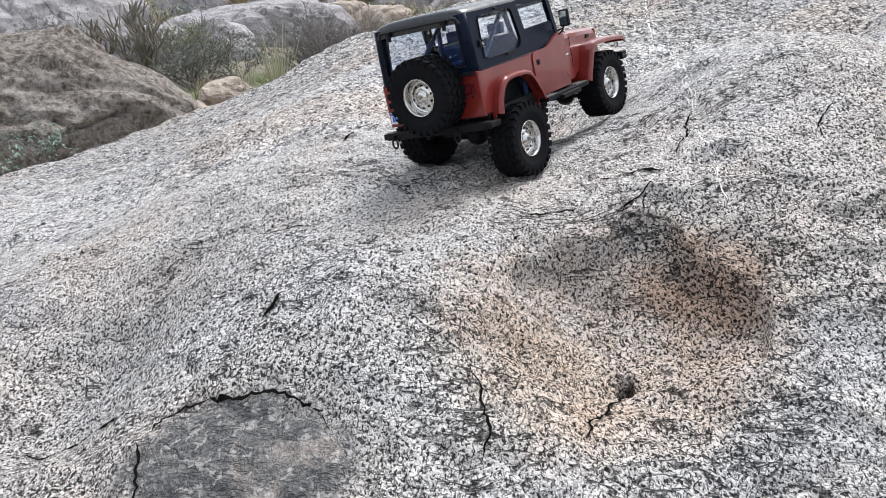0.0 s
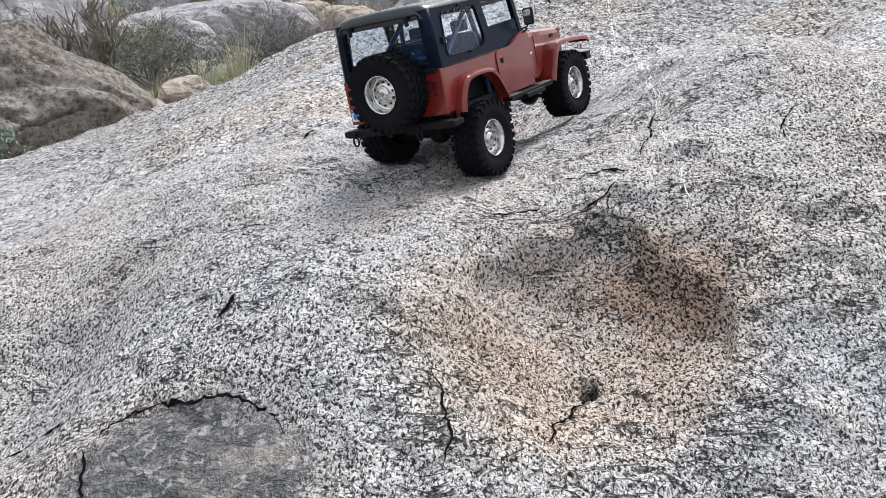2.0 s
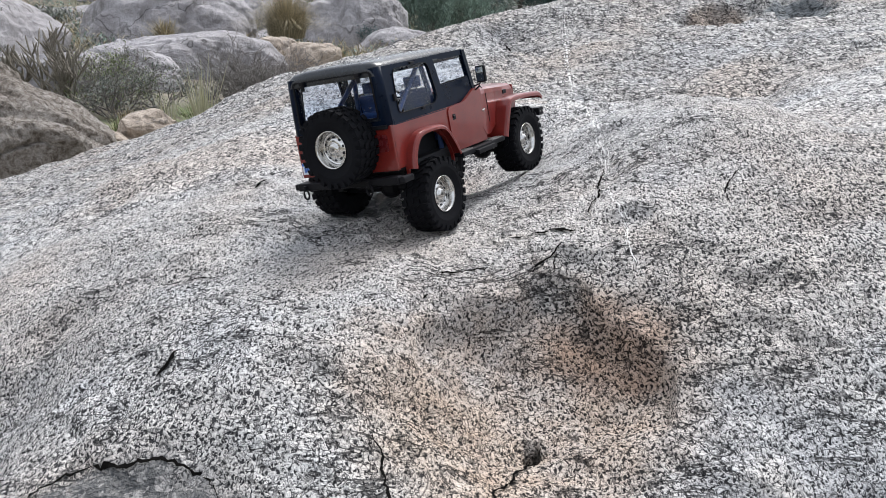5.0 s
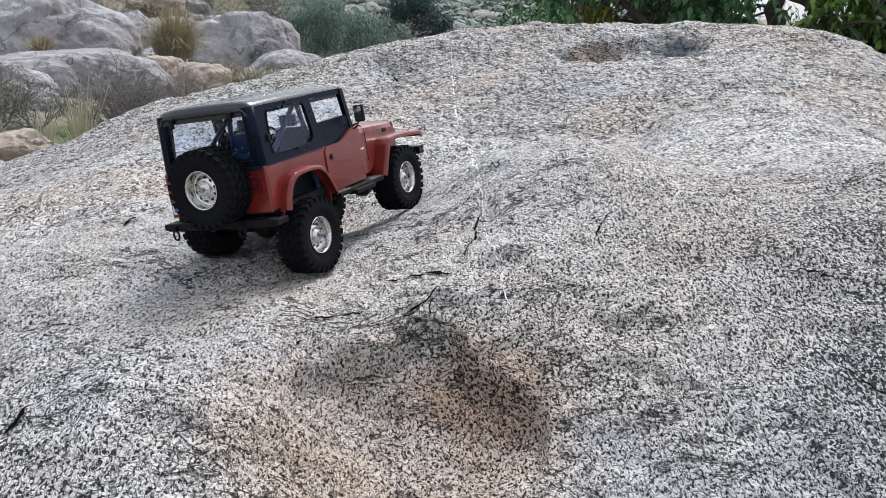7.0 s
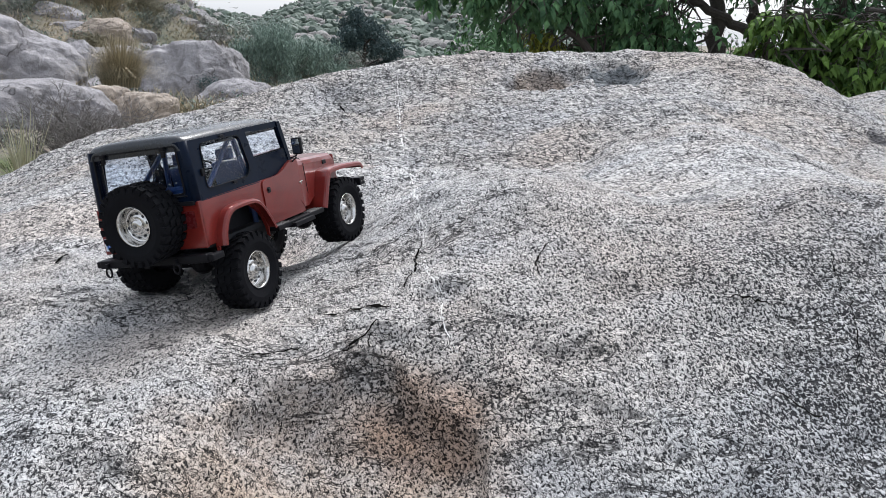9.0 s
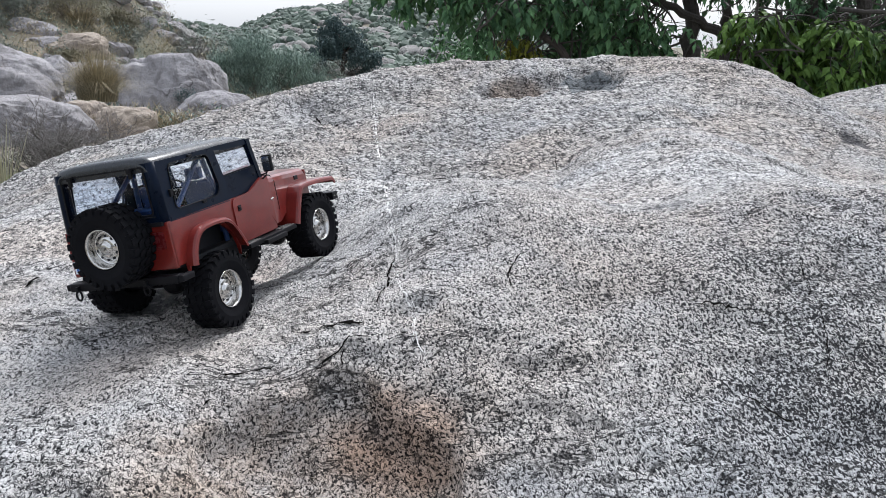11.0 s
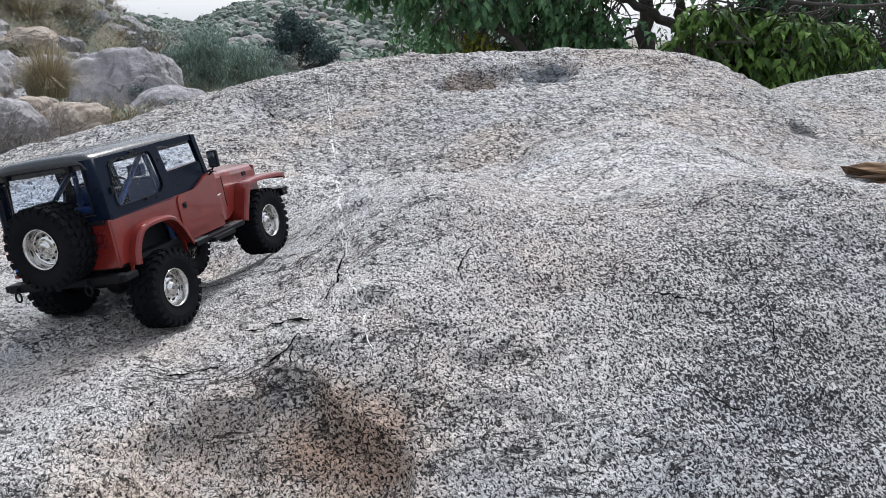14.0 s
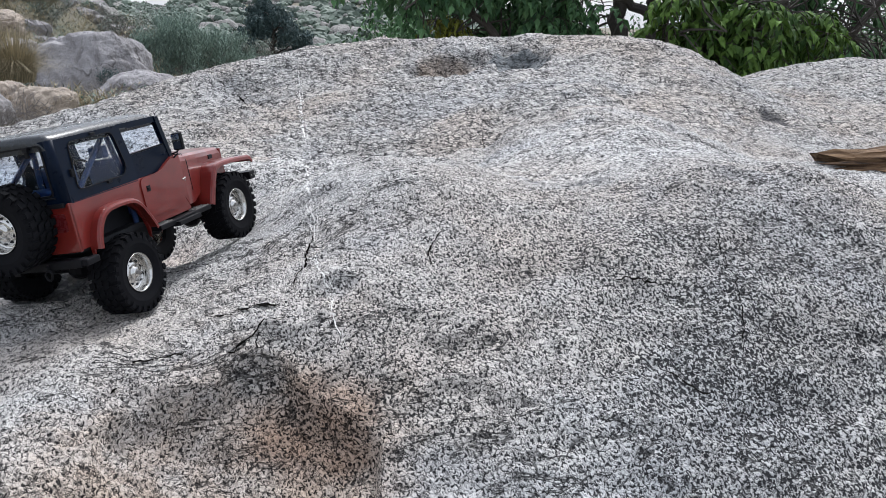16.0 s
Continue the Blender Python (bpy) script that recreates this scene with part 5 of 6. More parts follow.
def sweep(bm, path, y0, y1, thick, lip):
    """A bent mudguard: a strip along path in x and z, from y0 out to y1, with a turned-down lip."""
    rows = []
    n = len(path)
    for k, (x, z) in enumerate(path):
        a, b = path[max(k - 1, 0)], path[min(k + 1, n - 1)]
        t = Vector((b[0] - a[0], b[1] - a[1])).normalized()
        nx, nz = -t.y, t.x
        s = 1 if y1 > y0 else -1
        prof = [(y0, 0), (y1 - s * 0.004, 0), (y1 - s * 0.0012, -0.0010), (y1, -0.003), (y1, -lip), (y1 - s * 0.0015, -lip), (y1 - s * 0.003, -thick - 0.001), (y0, -thick)]
        rows.append([bm.verts.new((x + nx * h, y, z + nz * h)) for y, h in prof])
    for a, b in zip(rows, rows[1:]):
        for k in range(len(a)):
            m = (k + 1) % len(a)
            bm.faces.new((a[k], a[m], b[m], b[k]))
    bm.faces.new(rows[0])
    bm.faces.new(rows[-1][::-1])


def smooth_path(points, n=5):
    out = []
    for k in range(len(points) - 1):
        p0, p1, p2, p3 = (Vector(points[min(max(k + i, 0), len(points) - 1)]) for i in (-1, 0, 1, 2))
        for i in range(n):
            t = i / n
            q = 0.5 * ((2 * p1) + (p2 - p0) * t + (2 * p0 - 5 * p1 + 4 * p2 - p3) * t * t + (3 * p1 - p0 - 3 * p2 + p3) * t ** 3)
            out.append((q.x, q.y))
    out.append(tuple(points[-1]))
    return out


for s in ALL:
    bm = bmesh.new()
    sweep(bm, smooth_path([(-0.053, 0.030), (-0.049, 0.046), (-0.038, 0.063), (-0.020, 0.0715), (0.018, 0.0715), (0.036, 0.064), (0.050, 0.046), (0.060, 0.028)]), s * (TUB - 0.001), s * 0.0885, 0.0022, 0.006)
    part("rear_flare", bm, PAINT, car, smooth=False)
    bm = bmesh.new()
    sweep(bm, smooth_path([(0.184, 0.025), (0.190, 0.038), (0.199, 0.055), (0.208, 0.068), (0.221, 0.0755), (0.26, 0.0755), (0.298, 0.0725), (0.311, 0.070), (0.318, 0.063)]), s * 0.052, s * 0.0875, 0.0025, 0.007)
    part("front_fender", bm, PAINT, car)
    # side steps: two ribbed treads on brackets
    bm = bmesh.new()
    box(bm, 0.064, 0.182, min(s * 0.070, s * 0.086), max(s * 0.070, s * 0.086), 0.0195, 0.0255, 0.001)
    box(bm, 0.096, 0.146, min(s * 0.072, s * 0.092), max(s * 0.072, s * 0.092), 0.0165, 0.0225, 0.001)
    st = part("side_step", bm, PLASTIC, car)
    for k in range(3):
        for x0, x1 in ((0.065, 0.094), (0.148, 0.181)):
            bm = bmesh.new()
            box(bm, x0, x1, s * (0.0725 + 0.005 * k) - 0.0009, s * (0.0725 + 0.005 * k) + 0.0009, 0.0254, 0.0266)
            part("tread_rib", bm, STEEL, st, "worn grey rib of the step")

# hard top: roof, quarter panels with windows, tail frame, windscreen frame
top = new("hard_top")
top.parent = car
bm = bmesh.new()
rows = []
for x, drop_z, pinch in ((REAR - 0.0028, 0.0165, 0.0090), (REAR - 0.0028, 0.0080, 0.0094), (REAR - 0.0014, 0.0034, 0.0075), (REAR + 0.0015, 0.0012, 0.0052), (REAR + 0.006, 0.0003, 0.0036), (REAR + 0.014, 0.0, 0.0031), (0.0, -0.0008, 0.0028), (0.06, -0.0004, 0.003), (0.108, 0.0006, 0.004), (0.121, 0.0022, 0.005), (0.1275, 0.0052, 0.006), (0.1285, 0.0105, 0.006)):
    half, z = TUB - pinch, ROOF - drop_z
    low = 0.1455
    outline = [(-half, low), (-half + 0.0006, max(low, z - 0.0115)), (-half + 0.0026, max(low, z - 0.0062)), (-half + 0.0058, max(low, z - 0.0028)), (-half + 0.0105, max(low, z - 0.0006)), (-half * 0.6, max(low, z + 0.0014)), (0, max(low, z + 0.0022)), (half * 0.6, max(low, z + 0.0014)), (half - 0.0105, max(low, z - 0.0006)), (half - 0.0058, max(low, z - 0.0028)), (half - 0.0026, max(low, z - 0.0062)), (half - 0.0006, max(low, z - 0.0115)), (half, low)]
    rows.append([bm.verts.new((x, y, zz)) for y, zz in outline])
for a, b in zip(rows, rows[1:]):
    for k in range(len(a) - 1):
        bm.faces.new((a[k], a[k + 1], b[k + 1], b[k]))
    bm.faces.new((a[-1], a[0], b[0], b[-1]))
bm.faces.new(rows[0])
bm.faces.new(rows[-1][::-1])
roof = part("roof", bm, WET_TOP, top, "rain-wet black roof", smooth=True)
side_hole = rounded([(-0.048, 0.0975), (0.033, 0.0975), (0.041, 0.1075), (0.032, 0.1495), (-0.044, 0.1495)], 0.008, 3)
side_out = rounded([(REAR + 0.004, BELT - 0.001), (0.056, BELT - 0.001), (0.0575, 0.1085), (0.0475, 0.1555), (REAR + 0.004, 0.1555)], 0.0015, 3)
rear_hole = rounded([(-0.061, 0.0975), (0.061, 0.0975), (0.0595, 0.1505), (-0.0595, 0.1505)], 0.004, 3)
rear_out = rounded([(-TUB + 0.0075, BELT - 0.001), (TUB - 0.0075, BELT - 0.001), (TUB - 0.0105, 0.1555), (-TUB + 0.0105, 0.1555)], 0.0015, 3)


def lean_in(z):
    return 0.0028 * (z - BELT) / (0.1555 - BELT)


for s in ALL:
    bm = bmesh.new()
    ring_slab(bm, side_out, side_hole, lambda u, v, side: (u, s * (TUB - lean_in(v) - 0.0035 * side), v))
    part("quarter_panel", bm, HARDTOP, top)
    bm = bmesh.new()
    ring_slab(bm, [(u * 1.02, v + (v - 0.124) * 0.03) for u, v in side_hole], side_hole, lambda u, v, side: (u, s * (TUB + 0.0012 - lean_in(v) - 0.0016 * side), v))
    part("window_seal", bm, PLASTIC, top, "black rubber window seal")
    bm = bmesh.new()
    slab(bm, side_hole, s * (TUB - 0.0030), s * (TUB - 0.0038))
    pane = part("side_window", bm, GLASS, top, "clear plastic side window")
    pane.visible_shadow = False
    for x, z, w, h in ((-0.0515, 0.117, 0.004, 0.0085), (0.004, 0.0955, 0.007, 0.003), (-0.002, 0.1525, 0.008, 0.0028)):
        bm = bmesh.new()
        box(bm, x - w / 2, x + w / 2, s * (TUB - lean_in(z) + 0.001) - 0.0018, s * (TUB - lean_in(z) + 0.001) + 0.0018, z - h / 2, z + h / 2, 0.0008)
        part("window_latch", bm, PLASTIC, top, "black window latch")
    bm = bmesh.new()
    tube(bm, [(REAR + 0.0040, s * (TUB - 0.0075), BELT - 0.001), (REAR + 0.0046, s * (TUB - 0.0090), 0.125), (REAR + 0.0052, s * (TUB - 0.0103), 0.1555)], 0.0075, 20)
    part("corner_post", bm, HARDTOP, top, "rounded rear corner of the hard top", smooth=True)
    # windscreen pillar and roof rail over the door
    bm = bmesh.new()
    slab(bm, [(0.134, 0.101), (0.141, 0.101), (0.1285, 0.155), (0.1205, 0.155)], s * (TUB - 0.002), s * (TUB - 0.009))
    slab(bm, [(0.0475, 0.1485), (0.124, 0.1485), (0.124, 0.156), (0.0475, 0.156)], s * (TUB - 0.0035), s * (TUB - 0.008))
    part("windscreen_pillar", bm, HARDTOP, top)
    bm = bmesh.new()
    slab(bm, [(0.056, 0.1165), (0.1325, 0.1185), (0.1325, 0.1202), (0.056, 0.1182)], s * (TUB - 0.004), s * (TUB - 0.0065))
    part("window_rail", bm, PLASTIC, top)
    bm = bmesh.new()
    slab(bm, [(0.0575, BELT - 0.002), (0.098, BELT - 0.001), (0.137, 0.100), (0.134, 0.1185), (0.055, 0.1165)], s * (TUB - 0.0032), s * (TUB - 0.0044))
    part("door_card", bm, HARDTOP, top, "black door lining")
    bm = bmesh.new()
    slab(bm, [(0.0575, BELT), (0.135, 0.1015), (0.125, 0.148), (0.0485, 0.148)], s * (TUB - 0.0046), s * (TUB - 0.0052))
    pane = part("door_window", bm, GLASS, top, "clear plastic door window")
    pane.visible_shadow = False
bm = bmesh.new()
ring_slab(bm, rear_out, rear_hole, lambda u, v, side: (REAR - 0.0035 + 0.0040 * side + 0.0012 * (v - BELT) / 0.07, u, v))
tail_frame = part("tail_frame", bm, HARDTOP, top)
bm = bmesh.new()
ring_slab(bm, [(u * 1.035, v + (v - 0.124) * 0.07) for u, v in rear_hole], rear_hole, lambda u, v, side: (REAR - 0.0046 + 0.002 * side + 0.0012 * (v - BELT) / 0.07, u, v))
part("window_seal", bm, PLASTIC, top, "black rubber window seal")
bm = bmesh.new()
for a in (0,):
    vs = [[bm.verts.new((REAR - 0.0008 + 0.0008 * k, u, v)) for u, v in rear_hole] for k in (0, 1)]
    bm.faces.new(vs[0])
    bm.faces.new(vs[1][::-1])
    for k in range(len(rear_hole)):
        m = (k + 1) % len(rear_hole)
        bm.faces.new((vs[0][k], vs[1][k], vs[1][m], vs[0][m]))
rear_pane = part("rear_window", bm, GLASS, top, "clear rear window with raindrops")
rear_pane.visible_shadow = False
bm = bmesh.new()
for y in (0.044, -0.044):
    box(bm, REAR - 0.0075, REAR - 0.0035, y - 0.0032, y + 0.0032, 0.1475, 0.1525, 0.0008)
    box(bm, REAR - 0.0065, REAR - 0.0035, y - 0.0022, y + 0.0022, 0.1405, 0.1485, 0.0006)
tube(bm, [(REAR - 0.0062, -0.066, 0.0945), (REAR - 0.0062, 0.062, 0.0945)], 0.0009, 6)
part("tailgate_hinge", bm, PLASTIC, top, "black hinges of the rear window")
bm = bmesh.new()
box(bm, 0.1205, 0.128, -TUB + 0.008, TUB - 0.008, 0.1485, 0.1555)
box(bm, 0.134, 0.1415, -TUB + 0.008, TUB - 0.008, 0.0985, 0.1035)
part("windscreen_frame", bm, HARDTOP, top)
bm = bmesh.new()
vs = [bm.verts.new(p) for p in ((0.138, -TUB + 0.008, 0.103), (0.138, TUB - 0.008, 0.103), (0.1245, TUB - 0.008, 0.149), (0.1245, -TUB + 0.008, 0.149))]
bm.faces.new(vs)
pane = part("windscreen", bm, GLASS, top, "clear windscreen")
pane.visible_shadow = False

# inside: cage, seats, dash, wheel
bm = bmesh.new()
for s in ALL:
    tube(bm, [(0.052, s * 0.062, 0.036), (0.050, s * 0.0605, 0.10), (0.046, s * 0.055, 0.143), (0.046, s * 0.049, 0.147)], 0.0034, 8)
    tube(bm, [(0.046, s * 0.049, 0.146), (-0.048, s * 0.055, 0.072)], 0.0032, 8)
    tube(bm, [(0.046, s * 0.052, 0.1465), (0.116, s * 0.055, 0.1475)], 0.003, 8)
tube(bm, [(0.046, -0.050, 0.147), (0.046, 0.050, 0.147)], 0.0034, 8)
tube(bm, [(0.046, 0.0, 0.147), (-0.046, -0.025, 0.072)], 0.003, 8)
part("roll_cage", bm, INSIDE, car, "dark blue roll cage")
for y in (0.034, -0.034):
    bm = bmesh.new()
    box(bm, 0.060, 0.100, y - 0.022, y + 0.022, 0.045, 0.060, 0.006)
    st = part("seat", bm, INSIDE, car)
    bm = bmesh.new()
    slab(bm, rounded([(0.060, 0.052), (0.070, 0.054), (0.058, 0.118), (0.049, 0.116)], 0.004), y - 0.022, y + 0.022)
    part("backrest", bm, INSIDE, st)
    bm = bmesh.new()
    box(bm, 0.046, 0.056, y - 0.011, y + 0.011, 0.119, 0.134, 0.003)
    part("headrest", bm, INSIDE, st)
bm = bmesh.new()
box(bm, -0.048, -0.010, -0.050, 0.050, 0.036, 0.064, 0.006)
slab(bm, rounded([(-0.050, 0.060), (-0.040, 0.060), (-0.046, 0.104), (-0.054, 0.102)], 0.003), -0.050, 0.050)
part("rear_bench", bm, INSIDE, car, "dark blue rear bench")
bm = bmesh.new()
box(bm, 0.108, 0.132, -0.070, 0.070, 0.080, 0.102, 0.004)
part("dashboard", bm, LINER, car)
bm = bmesh.new()
ring = [(0.100 - 0.004 * math.sin(2 * math.pi * k / 24), 0.034 + 0.015 * math.cos(2 * math.pi * k / 24), 0.103 + 0.014 * math.sin(2 * math.pi * k / 24)) for k in range(25)]
tube(bm, ring, 0.0016, 6, False)
tube(bm, [(0.100, 0.034, 0.103), (0.118, 0.034, 0.097)], 0.0018, 6)
part("steering_wheel", bm, LINER, car)

# tail: bumper, shackles, lamps, plate, spare carrier
bm = bmesh.new()
box(bm, REAR - 0.012, REAR + 0.002, -0.080, 0.080, 0.0165, 0.0265, 0.0018)
for s in ALL:
    box(bm, REAR - 0.010, REAR + 0.012, min(s * 0.078, s * 0.087), max(s * 0.078, s * 0.087), 0.0175, 0.0255, 0.0018)
bumper = part("rear_bumper", bm, PLASTIC, car)
for y in (0.066, -0.036):
    bm = bmesh.new()
    tube(bm, [(REAR - 0.014, y + 0.0042 * math.cos(a), 0.0125 + 0.006 * math.sin(a)) for a in (2 * math.pi * k / 16 for k in range(17))], 0.0013, 6, False)
    box(bm, REAR - 0.016, REAR - 0.011, y - 0.0018, y + 0.0018, 0.0165, 0.0235, 0.0005)
    part("shackle", bm, PLASTIC, bumper, "black tow shackle")
for s in ALL:
    bm = bmesh.new()
    ring_slab(bm, rounded([(s * 0.0595 - 0.0085, 0.056), (s * 0.0595 + 0.0085, 0.056), (s * 0.0595 + 0.0085, 0.076), (s * 0.0595 - 0.0085, 0.076)], 0.003), rounded([(s * 0.0595 - 0.006, 0.059), (s * 0.0595 + 0.006, 0.059), (s * 0.0595 + 0.006, 0.073), (s * 0.0595 - 0.006, 0.073)], 0.002), lambda u, v, side: (REAR - 0.0036 + 0.002 * side, u, v))
    lamp = part("tail_lamp", bm, LAMP_RED, car, "dark red tail lamp")
    bm = bmesh.new()
    box(bm, REAR - 0.0029, REAR - 0.0015, s * 0.0595 - 0.0058, s * 0.0595 + 0.0058, 0.0592, 0.0728, 0.0005)
    part("lens", bm, LAMP_RED, lamp)
bm = bmesh.new()
box(bm, REAR - 0.0032, REAR - 0.0020, 0.0405, 0.0735, 0.0365, 0.0515, 0.0004)
plate = part("number_plate", bm, PLATE_WHITE, car, "white and blue number plate with unreadable marks")
bm = bmesh.new()
box(bm, REAR - 0.0038, REAR - 0.0030, 0.0410, 0.0730, 0.0476, 0.0511)
part("plate_band", bm, PLATE_BLUE, plate, "blue band")
bm = bmesh.new()
for k, (w, gap) in enumerate(((0.0028, 0), (0.0026, 0), (0.0026, 0), (0.0028, 0.0018), (0.0026, 0.0018), (0.0028, 0.0018), (0.0016, 0.0018))):
    y = 0.0700 - 0.0038 * k - gap
    box(bm, REAR - 0.0038, REAR - 0.0030, y - w, y, 0.0392, 0.0462)
part("plate_bar", bm, PLATE_BLUE, plate, "blue bars")
bm = bmesh.new()
box(bm, REAR - 0.020, REAR - 0.002, -0.014, 0.010, 0.060, 0.078, 0.002)
part("spare_carrier", bm, PLASTIC, car)
bm = bmesh.new()
box(bm, REAR - 0.006, REAR - 0.001, -0.072, -0.044, 0.083, 0.088, 0.001)
part("tailgate_latch", bm, PLASTIC, car)

# nose: bumper with bolts
bm = bmesh.new()
box(bm, 0.306, 0.322, -0.083, 0.083, 0.034, 0.046, 0.0012)
nose = part("front_bumper", bm, PLASTIC, car)
bm = bmesh.new()
for s in ALL:
    for x in (0.310, 0.318):
        tube(bm, [(x, s * 0.0825, 0.040), (x, s * 0.0840, 0.040)], 0.0011, 6)
part("bolt", bm, STEEL, nose)
for s in ALL:
    bm = bmesh.new()
    tube(bm, [(0.137, s * 0.076, 0.104), (0.135, s * 0.086, 0.106), (0.133, s * 0.092, 0.112)], 0.0011, 6)
    tube(bm, [(0.137, s * 0.076, 0.098), (0.135, s * 0.086, 0.104)], 0.0011, 6)
    box(bm, 0.1295, 0.1355, s * 0.092 - 0.0072, s * 0.092 + 0.0072, 0.108, 0.1305, 0.0024)
    m = part("mirror", bm, PLASTIC, car, "black side mirror")
    bm = bmesh.new()
    box(bm, 0.1288, 0.1296, s * 0.092 - 0.0056, s * 0.092 + 0.0056, 0.110, 0.1285)
    part("mirror_glass", bm, MIRROR, m, "silvered glass")

# running gear
bm = bmesh.new()
for s in ALL:
    box(bm, -0.064, 0.300, s * 0.024 - 0.004, s * 0.024 + 0.004, 0.010, 0.026)
box(bm, 0.08, 0.15, -0.022, 0.022, 0.0, 0.022, 0.003)
box(bm, -0.040, 0.030, -0.020, 0.020, 0.006, 0.024, 0.003)
part("chassis", bm, PLASTIC, car)
for cx in (0.0, BASE_L):
    bm = bmesh.new()
    tube(bm, [(cx, -0.060, 0), (cx, 0.060, 0)], 0.0065, 10)
    bmesh.ops.create_uvsphere(bm, u_segments=14, v_segments=8, radius=0.0155, matrix=Matrix.Translation((cx, -0.008, 0)))
    part("axle", bm, PLASTIC, car)
    bm = bmesh.new()
    for s in ALL:
        tube(bm, [(cx, s * 0.040, 0.002), (cx + (0.075 if cx < 0.1 else -0.075), s * 0.030, 0.012)], 0.0028, 6)
    part("link", bm, STEEL, car)
    for s in ALL:
        bm = bmesh.new()
        tube(bm, [(cx + 0.008, s * 0.041, 0.002), (cx + 0.004, s * 0.036, 0.058)], 0.0055, 10)
        sp = part("shock", bm, STEEL, car)


def wheel_profile(w, r):
    h = w / 2
    return [(r * 0.46, -h * 0.70), (r * 0.52, -h * 0.86), (r * 0.72, -h * 1.0), (r * 0.84, -h * 0.99), (r * 0.915, -h * 0.90), (r * 0.945, -h * 0.74), (r * 0.955, -h * 0.3), (r * 0.957, 0.0),
            (r * 0.955, h * 0.3), (r * 0.945, h * 0.74), (r * 0.915, h * 0.90), (r * 0.84, h * 0.99), (r * 0.72, h * 1.0), (r * 0.52, h * 0.86), (r * 0.46, h * 0.70), (r * 0.46, -h * 0.70)]


def carcass_mesh(r, w):
    bm = bmesh.new()
    lathe(bm, wheel_profile(w, r), "y", 56)
    return bm


def tread_mesh(r, w):
    bm = bmesh.new()
    n = 26

    def lug(a0, a1, y0, y1, r0, r1, skew, chamfer=0.0):
        vs = []
        for rr in (r0, r1):
            for a, y in ((a0, y0), (a1, y0), (a1 + skew, y1), (a0 + skew, y1)):
                vs.append(bm.verts.new((rr * math.cos(a), y, rr * math.sin(a))))
        for q in ((0, 3, 2, 1), (4, 5, 6, 7), (0, 1, 5, 4), (1, 2, 6, 5), (2, 3, 7, 6), (3, 0, 4, 7)):
            bm.faces.new([vs[i] for i in q])

    for k in range(n):
        a, d = 2 * math.pi * k / n, 2 * math.pi / n
        long = k % 2
        for s in ALL:
            off = 0 if s > 0 else d * 0.5
            # shoulder block wrapping on to the side wall, and two centre blocks
            lug(a + off, a + off + d * 0.62, s * w * (0.27 if long else 0.30), s * w * 0.485, r * 0.93, r * 0.995, s * d * 0.10)
            lug(a + off + d * 0.06, a + off + d * 0.56, s * w * 0.455, s * w * 0.508, r * (0.80 if long else 0.85), r * 0.965, 0.0)
            lug(a + off + d * 0.25, a + off + d * 0.80, s * w * 0.025, s * w * 0.225, r * 0.93, r, s * d * 0.38)
    return bm


def rim_mesh(r, w):
    """The dished rim, its face outwards along +y."""
    bm = bmesh.new()
    h = w / 2
    lathe(bm, [(r * 0.47, -h * 0.7), (r * 0.44, -h * 0.6), (r * 0.415, -h * 0.2), (r * 0.405, h * 0.28), (r * 0.45, h * 0.78), (r * 0.48, h * 0.90), (r * 0.485, h * 0.82), (r * 0.47, h * 0.72)], "y", 44)
    lathe(bm, [(r * 0.41, h * 0.28), (r * 0.37, h * 0.20), (r * 0.32, h * 0.32), (r * 0.26, h * 0.46), (r * 0.18, h * 0.50), (r * 0.16, h * 0.48), (r * 0.15, h * 0.62), (r * 0.09, h * 0.68), (r * 0.001, h * 0.68)], "y", 36)
    return bm


R_TYRE, W_TYRE = 0.0478, 0.0375
tyre_data, rim_data, tread_data = None, None, None


def wheel(name, parent, m, label=""):
    """A tyre on a silver rim, face along its +y."""
    global tyre_data, rim_data, tread_data
    if tyre_data is None:
        a = part("wheel", carcass_mesh(R_TYRE, W_TYRE), RUBBER)
        c = part("tread", tread_mesh(R_TYRE, W_TYRE), RUBBER)
        b = part("rim", rim_mesh(R_TYRE, W_TYRE), CHROME, smooth=True)
        tyre_data, rim_data, tread_data = a.data, b.data, c.data
        bpy.data.objects.remove(c)
        bpy.data.objects.remove(a)
        bpy.data.objects.remove(b)
    t = new(name, tyre_data)
    t.parent, t.matrix_local = parent, m
    tagged(t, label or "black knobbly rubber tyre on a silver rim")
    lugs = new("tread", tread_data)
    lugs.parent = t
    tagged(lugs, "black tread blocks", kind="stuff")
    r = new("rim", rim_data)
    r.parent = t
    tagged(r, "worn silver ten-hole rim")
    bm = bmesh.new()
    h = W_TYRE / 2
    for k in range(10):
        a = 2 * math.pi * k / 10
        c = (R_TYRE * 0.287 * math.cos(a), R_TYRE * 0.287 * math.sin(a))
        tube(bm, [(c[0], h * 0.28, c[1]), (c[0], h * 0.445, c[1])], R_TYRE * 0.037, 8)
    hole = part("rim_hole", bm, LINER, t, "dark round rim holes")
    bm = bmesh.new()
    for k in range(5):
        a = 2 * math.pi * (k + 0.5) / 5
        c = (R_TYRE * 0.205 * math.cos(a), R_TYRE * 0.205 * math.sin(a))
        tube(bm, [(c[0], h * 0.40, c[1]), (c[0], h * 0.58, c[1])], R_TYRE * 0.025, 6)
    tube(bm, [(0, h * 0.6, 0), (0, h * 0.80, 0)], R_TYRE * 0.055, 6)
    part("wheel_nut", bm, STEEL, t)
    return t


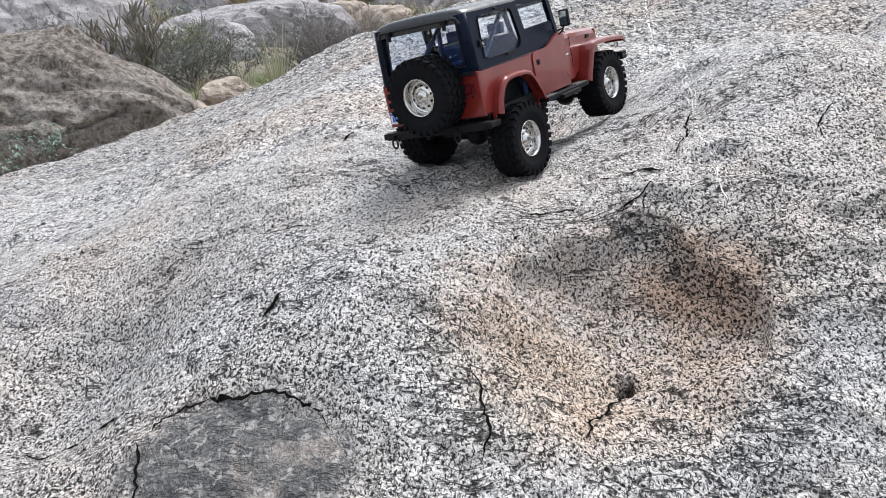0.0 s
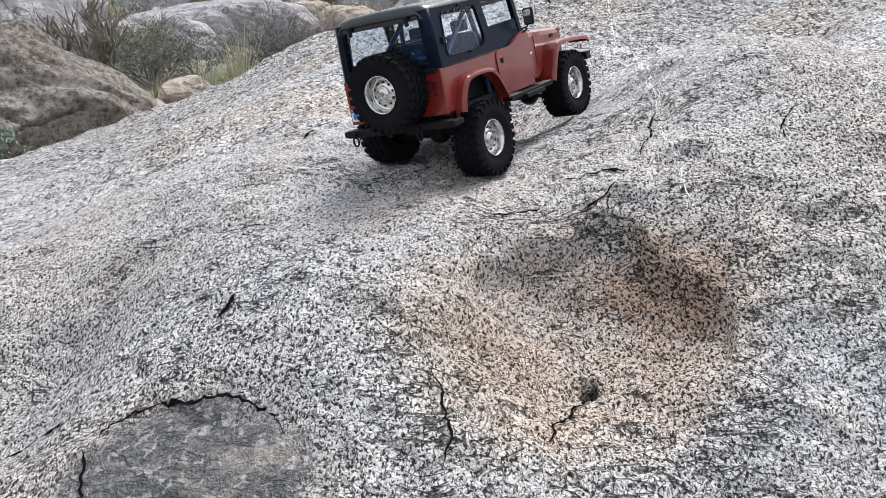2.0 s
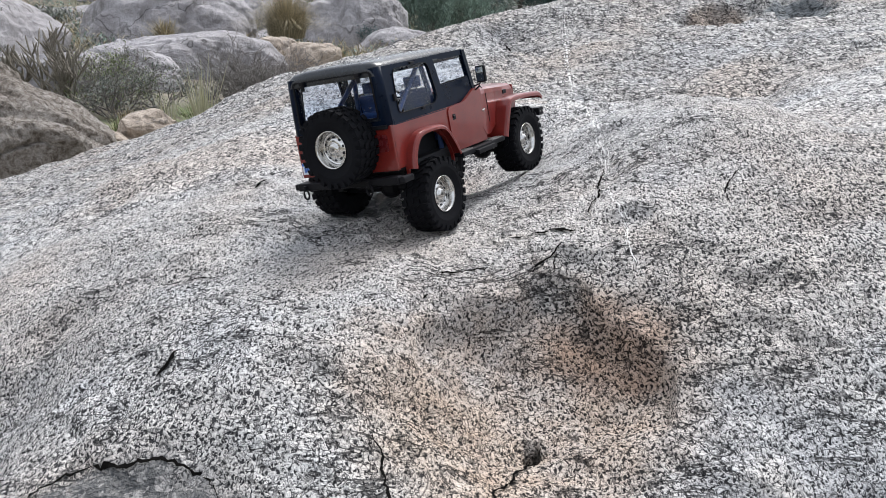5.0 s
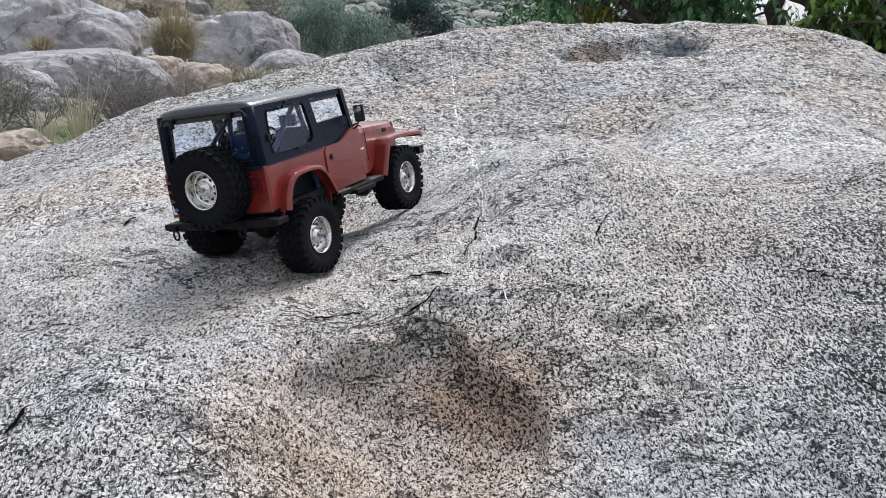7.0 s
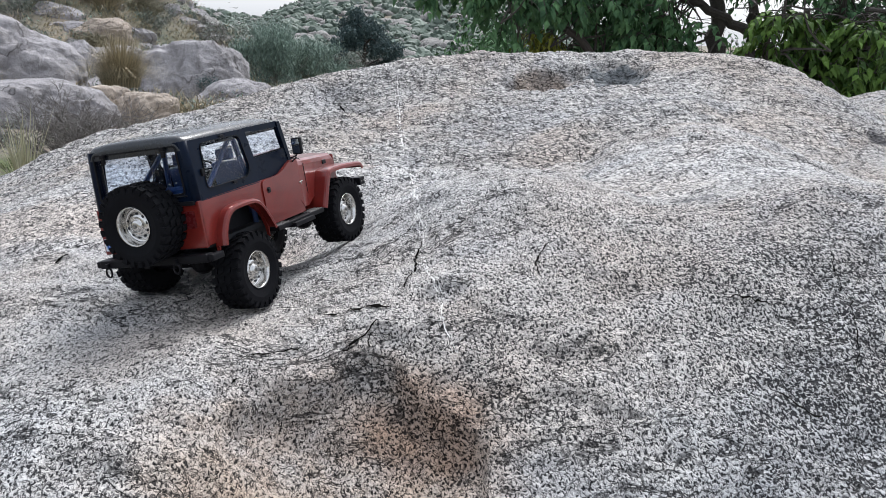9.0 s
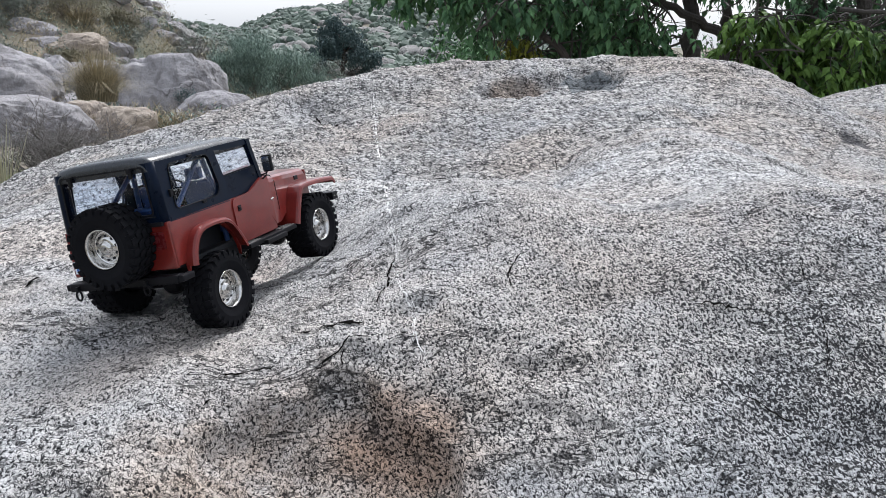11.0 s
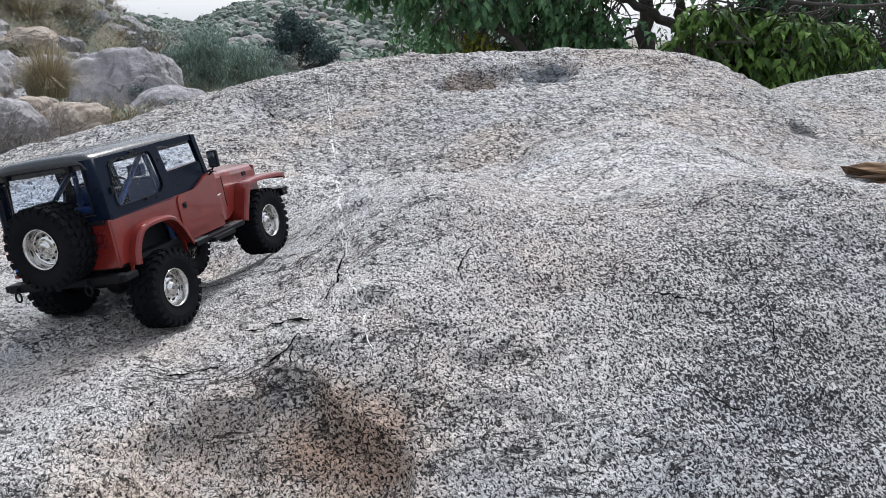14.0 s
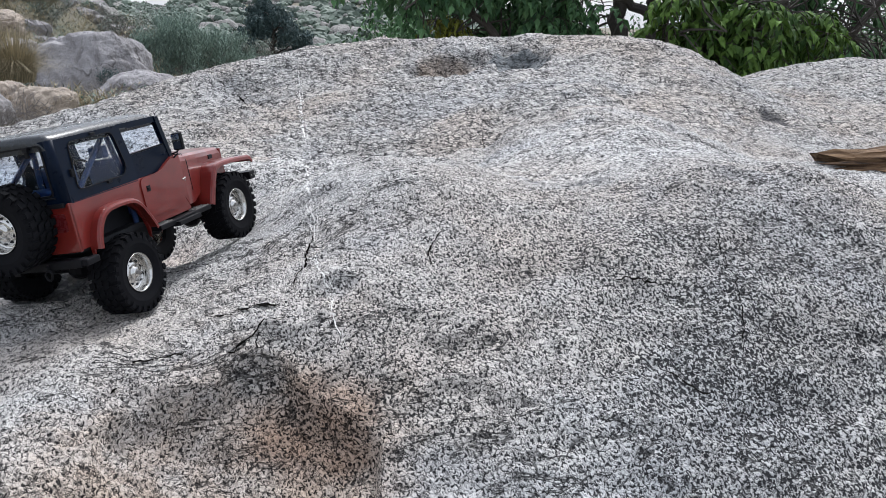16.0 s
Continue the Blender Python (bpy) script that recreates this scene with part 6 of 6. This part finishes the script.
CAR_POSE = Matrix.Translation((-0.0670, 1.1302, 1.0530)) @ Euler([radians(a) for a in (-10.3, -2.34, 59.13)]).to_matrix().to_4x4()
car.matrix_world = CAR_POSE
for cx in (0.0, BASE_L):
    for s in ALL:
        # each axle end drops on its springs until the tyre meets the rock
        lift = 1.0
        for k in range(24):
            a = math.pi + math.pi * k / 23
            for y in (-0.4, 0.0, 0.4):
                p = CAR_POSE @ Vector((cx + R_TYRE * math.cos(a), s * 0.0725 + y * W_TYRE, R_TYRE * math.sin(a)))
                lift = min(lift, p.z - float(rock_height(p.x, p.y)))
        lift = max(-0.016, min(0.014, lift + 0.0015))
        wheel("wheel", car, pose(cx, s * 0.0725, -lift, 0, 0, 0 if s > 0 else 180) @ pose(0, 0, 0, 0, 17 * s + 40 * cx, 0))
wheel("spare_wheel", car, pose(-0.0895, -0.008, 0.0695, 0, 0, 90) @ pose(0, 0, 0, 0, 11, 0), "spare knobbly tyre on a silver rim")


# raindrops on the roof and the rear window
def drops(name, count, place, seed, parent):
    r3 = random.Random(seed)
    bm = bmesh.new()
    for _ in range(count):
        size = 0.0004 + 0.0011 * r3.random() ** 3
        p, up = place(r3)
        rot = Vector((0, 0, 1)).rotation_difference(up).to_matrix().to_4x4()
        bmesh.ops.create_icosphere(bm, subdivisions=1, radius=1.0, matrix=Matrix.Translation(p) @ rot @ Matrix.Diagonal((size * r3.uniform(0.8, 1.5), size, size * 0.5, 1)))
    ob = part(name, bm, WATER, parent, "beads of rain water", smooth=True)
    return tagged(ob, kind="stuff")


drops("rain_water", 420, lambda r: ((lambda x, y: (Vector((x, y, ROOF + 0.0022 - 0.0008 * (abs(y) / 0.045) + (0.0006 if -0.03 < x < 0.04 else 0.0))), Vector((0, 0, 1))))(r.uniform(REAR + 0.008, 0.112), r.uniform(-0.062, 0.062))), 3, top)
drops("rain_water", 150, lambda r: (Vector((REAR - 0.0010, r.gauss(0.01, 0.026), r.uniform(0.100, 0.147))), Vector((-1, 0, 0))), 4, top)
drops("rain_water", 60, lambda r: (Vector((r.uniform(-0.03, 0.03), -TUB + 0.0029, r.uniform(0.100, 0.147))), Vector((0, -1, 0))), 5, top)
tagged(car, "brick-red model off-road car with matte black hard top, on granite", "model car")
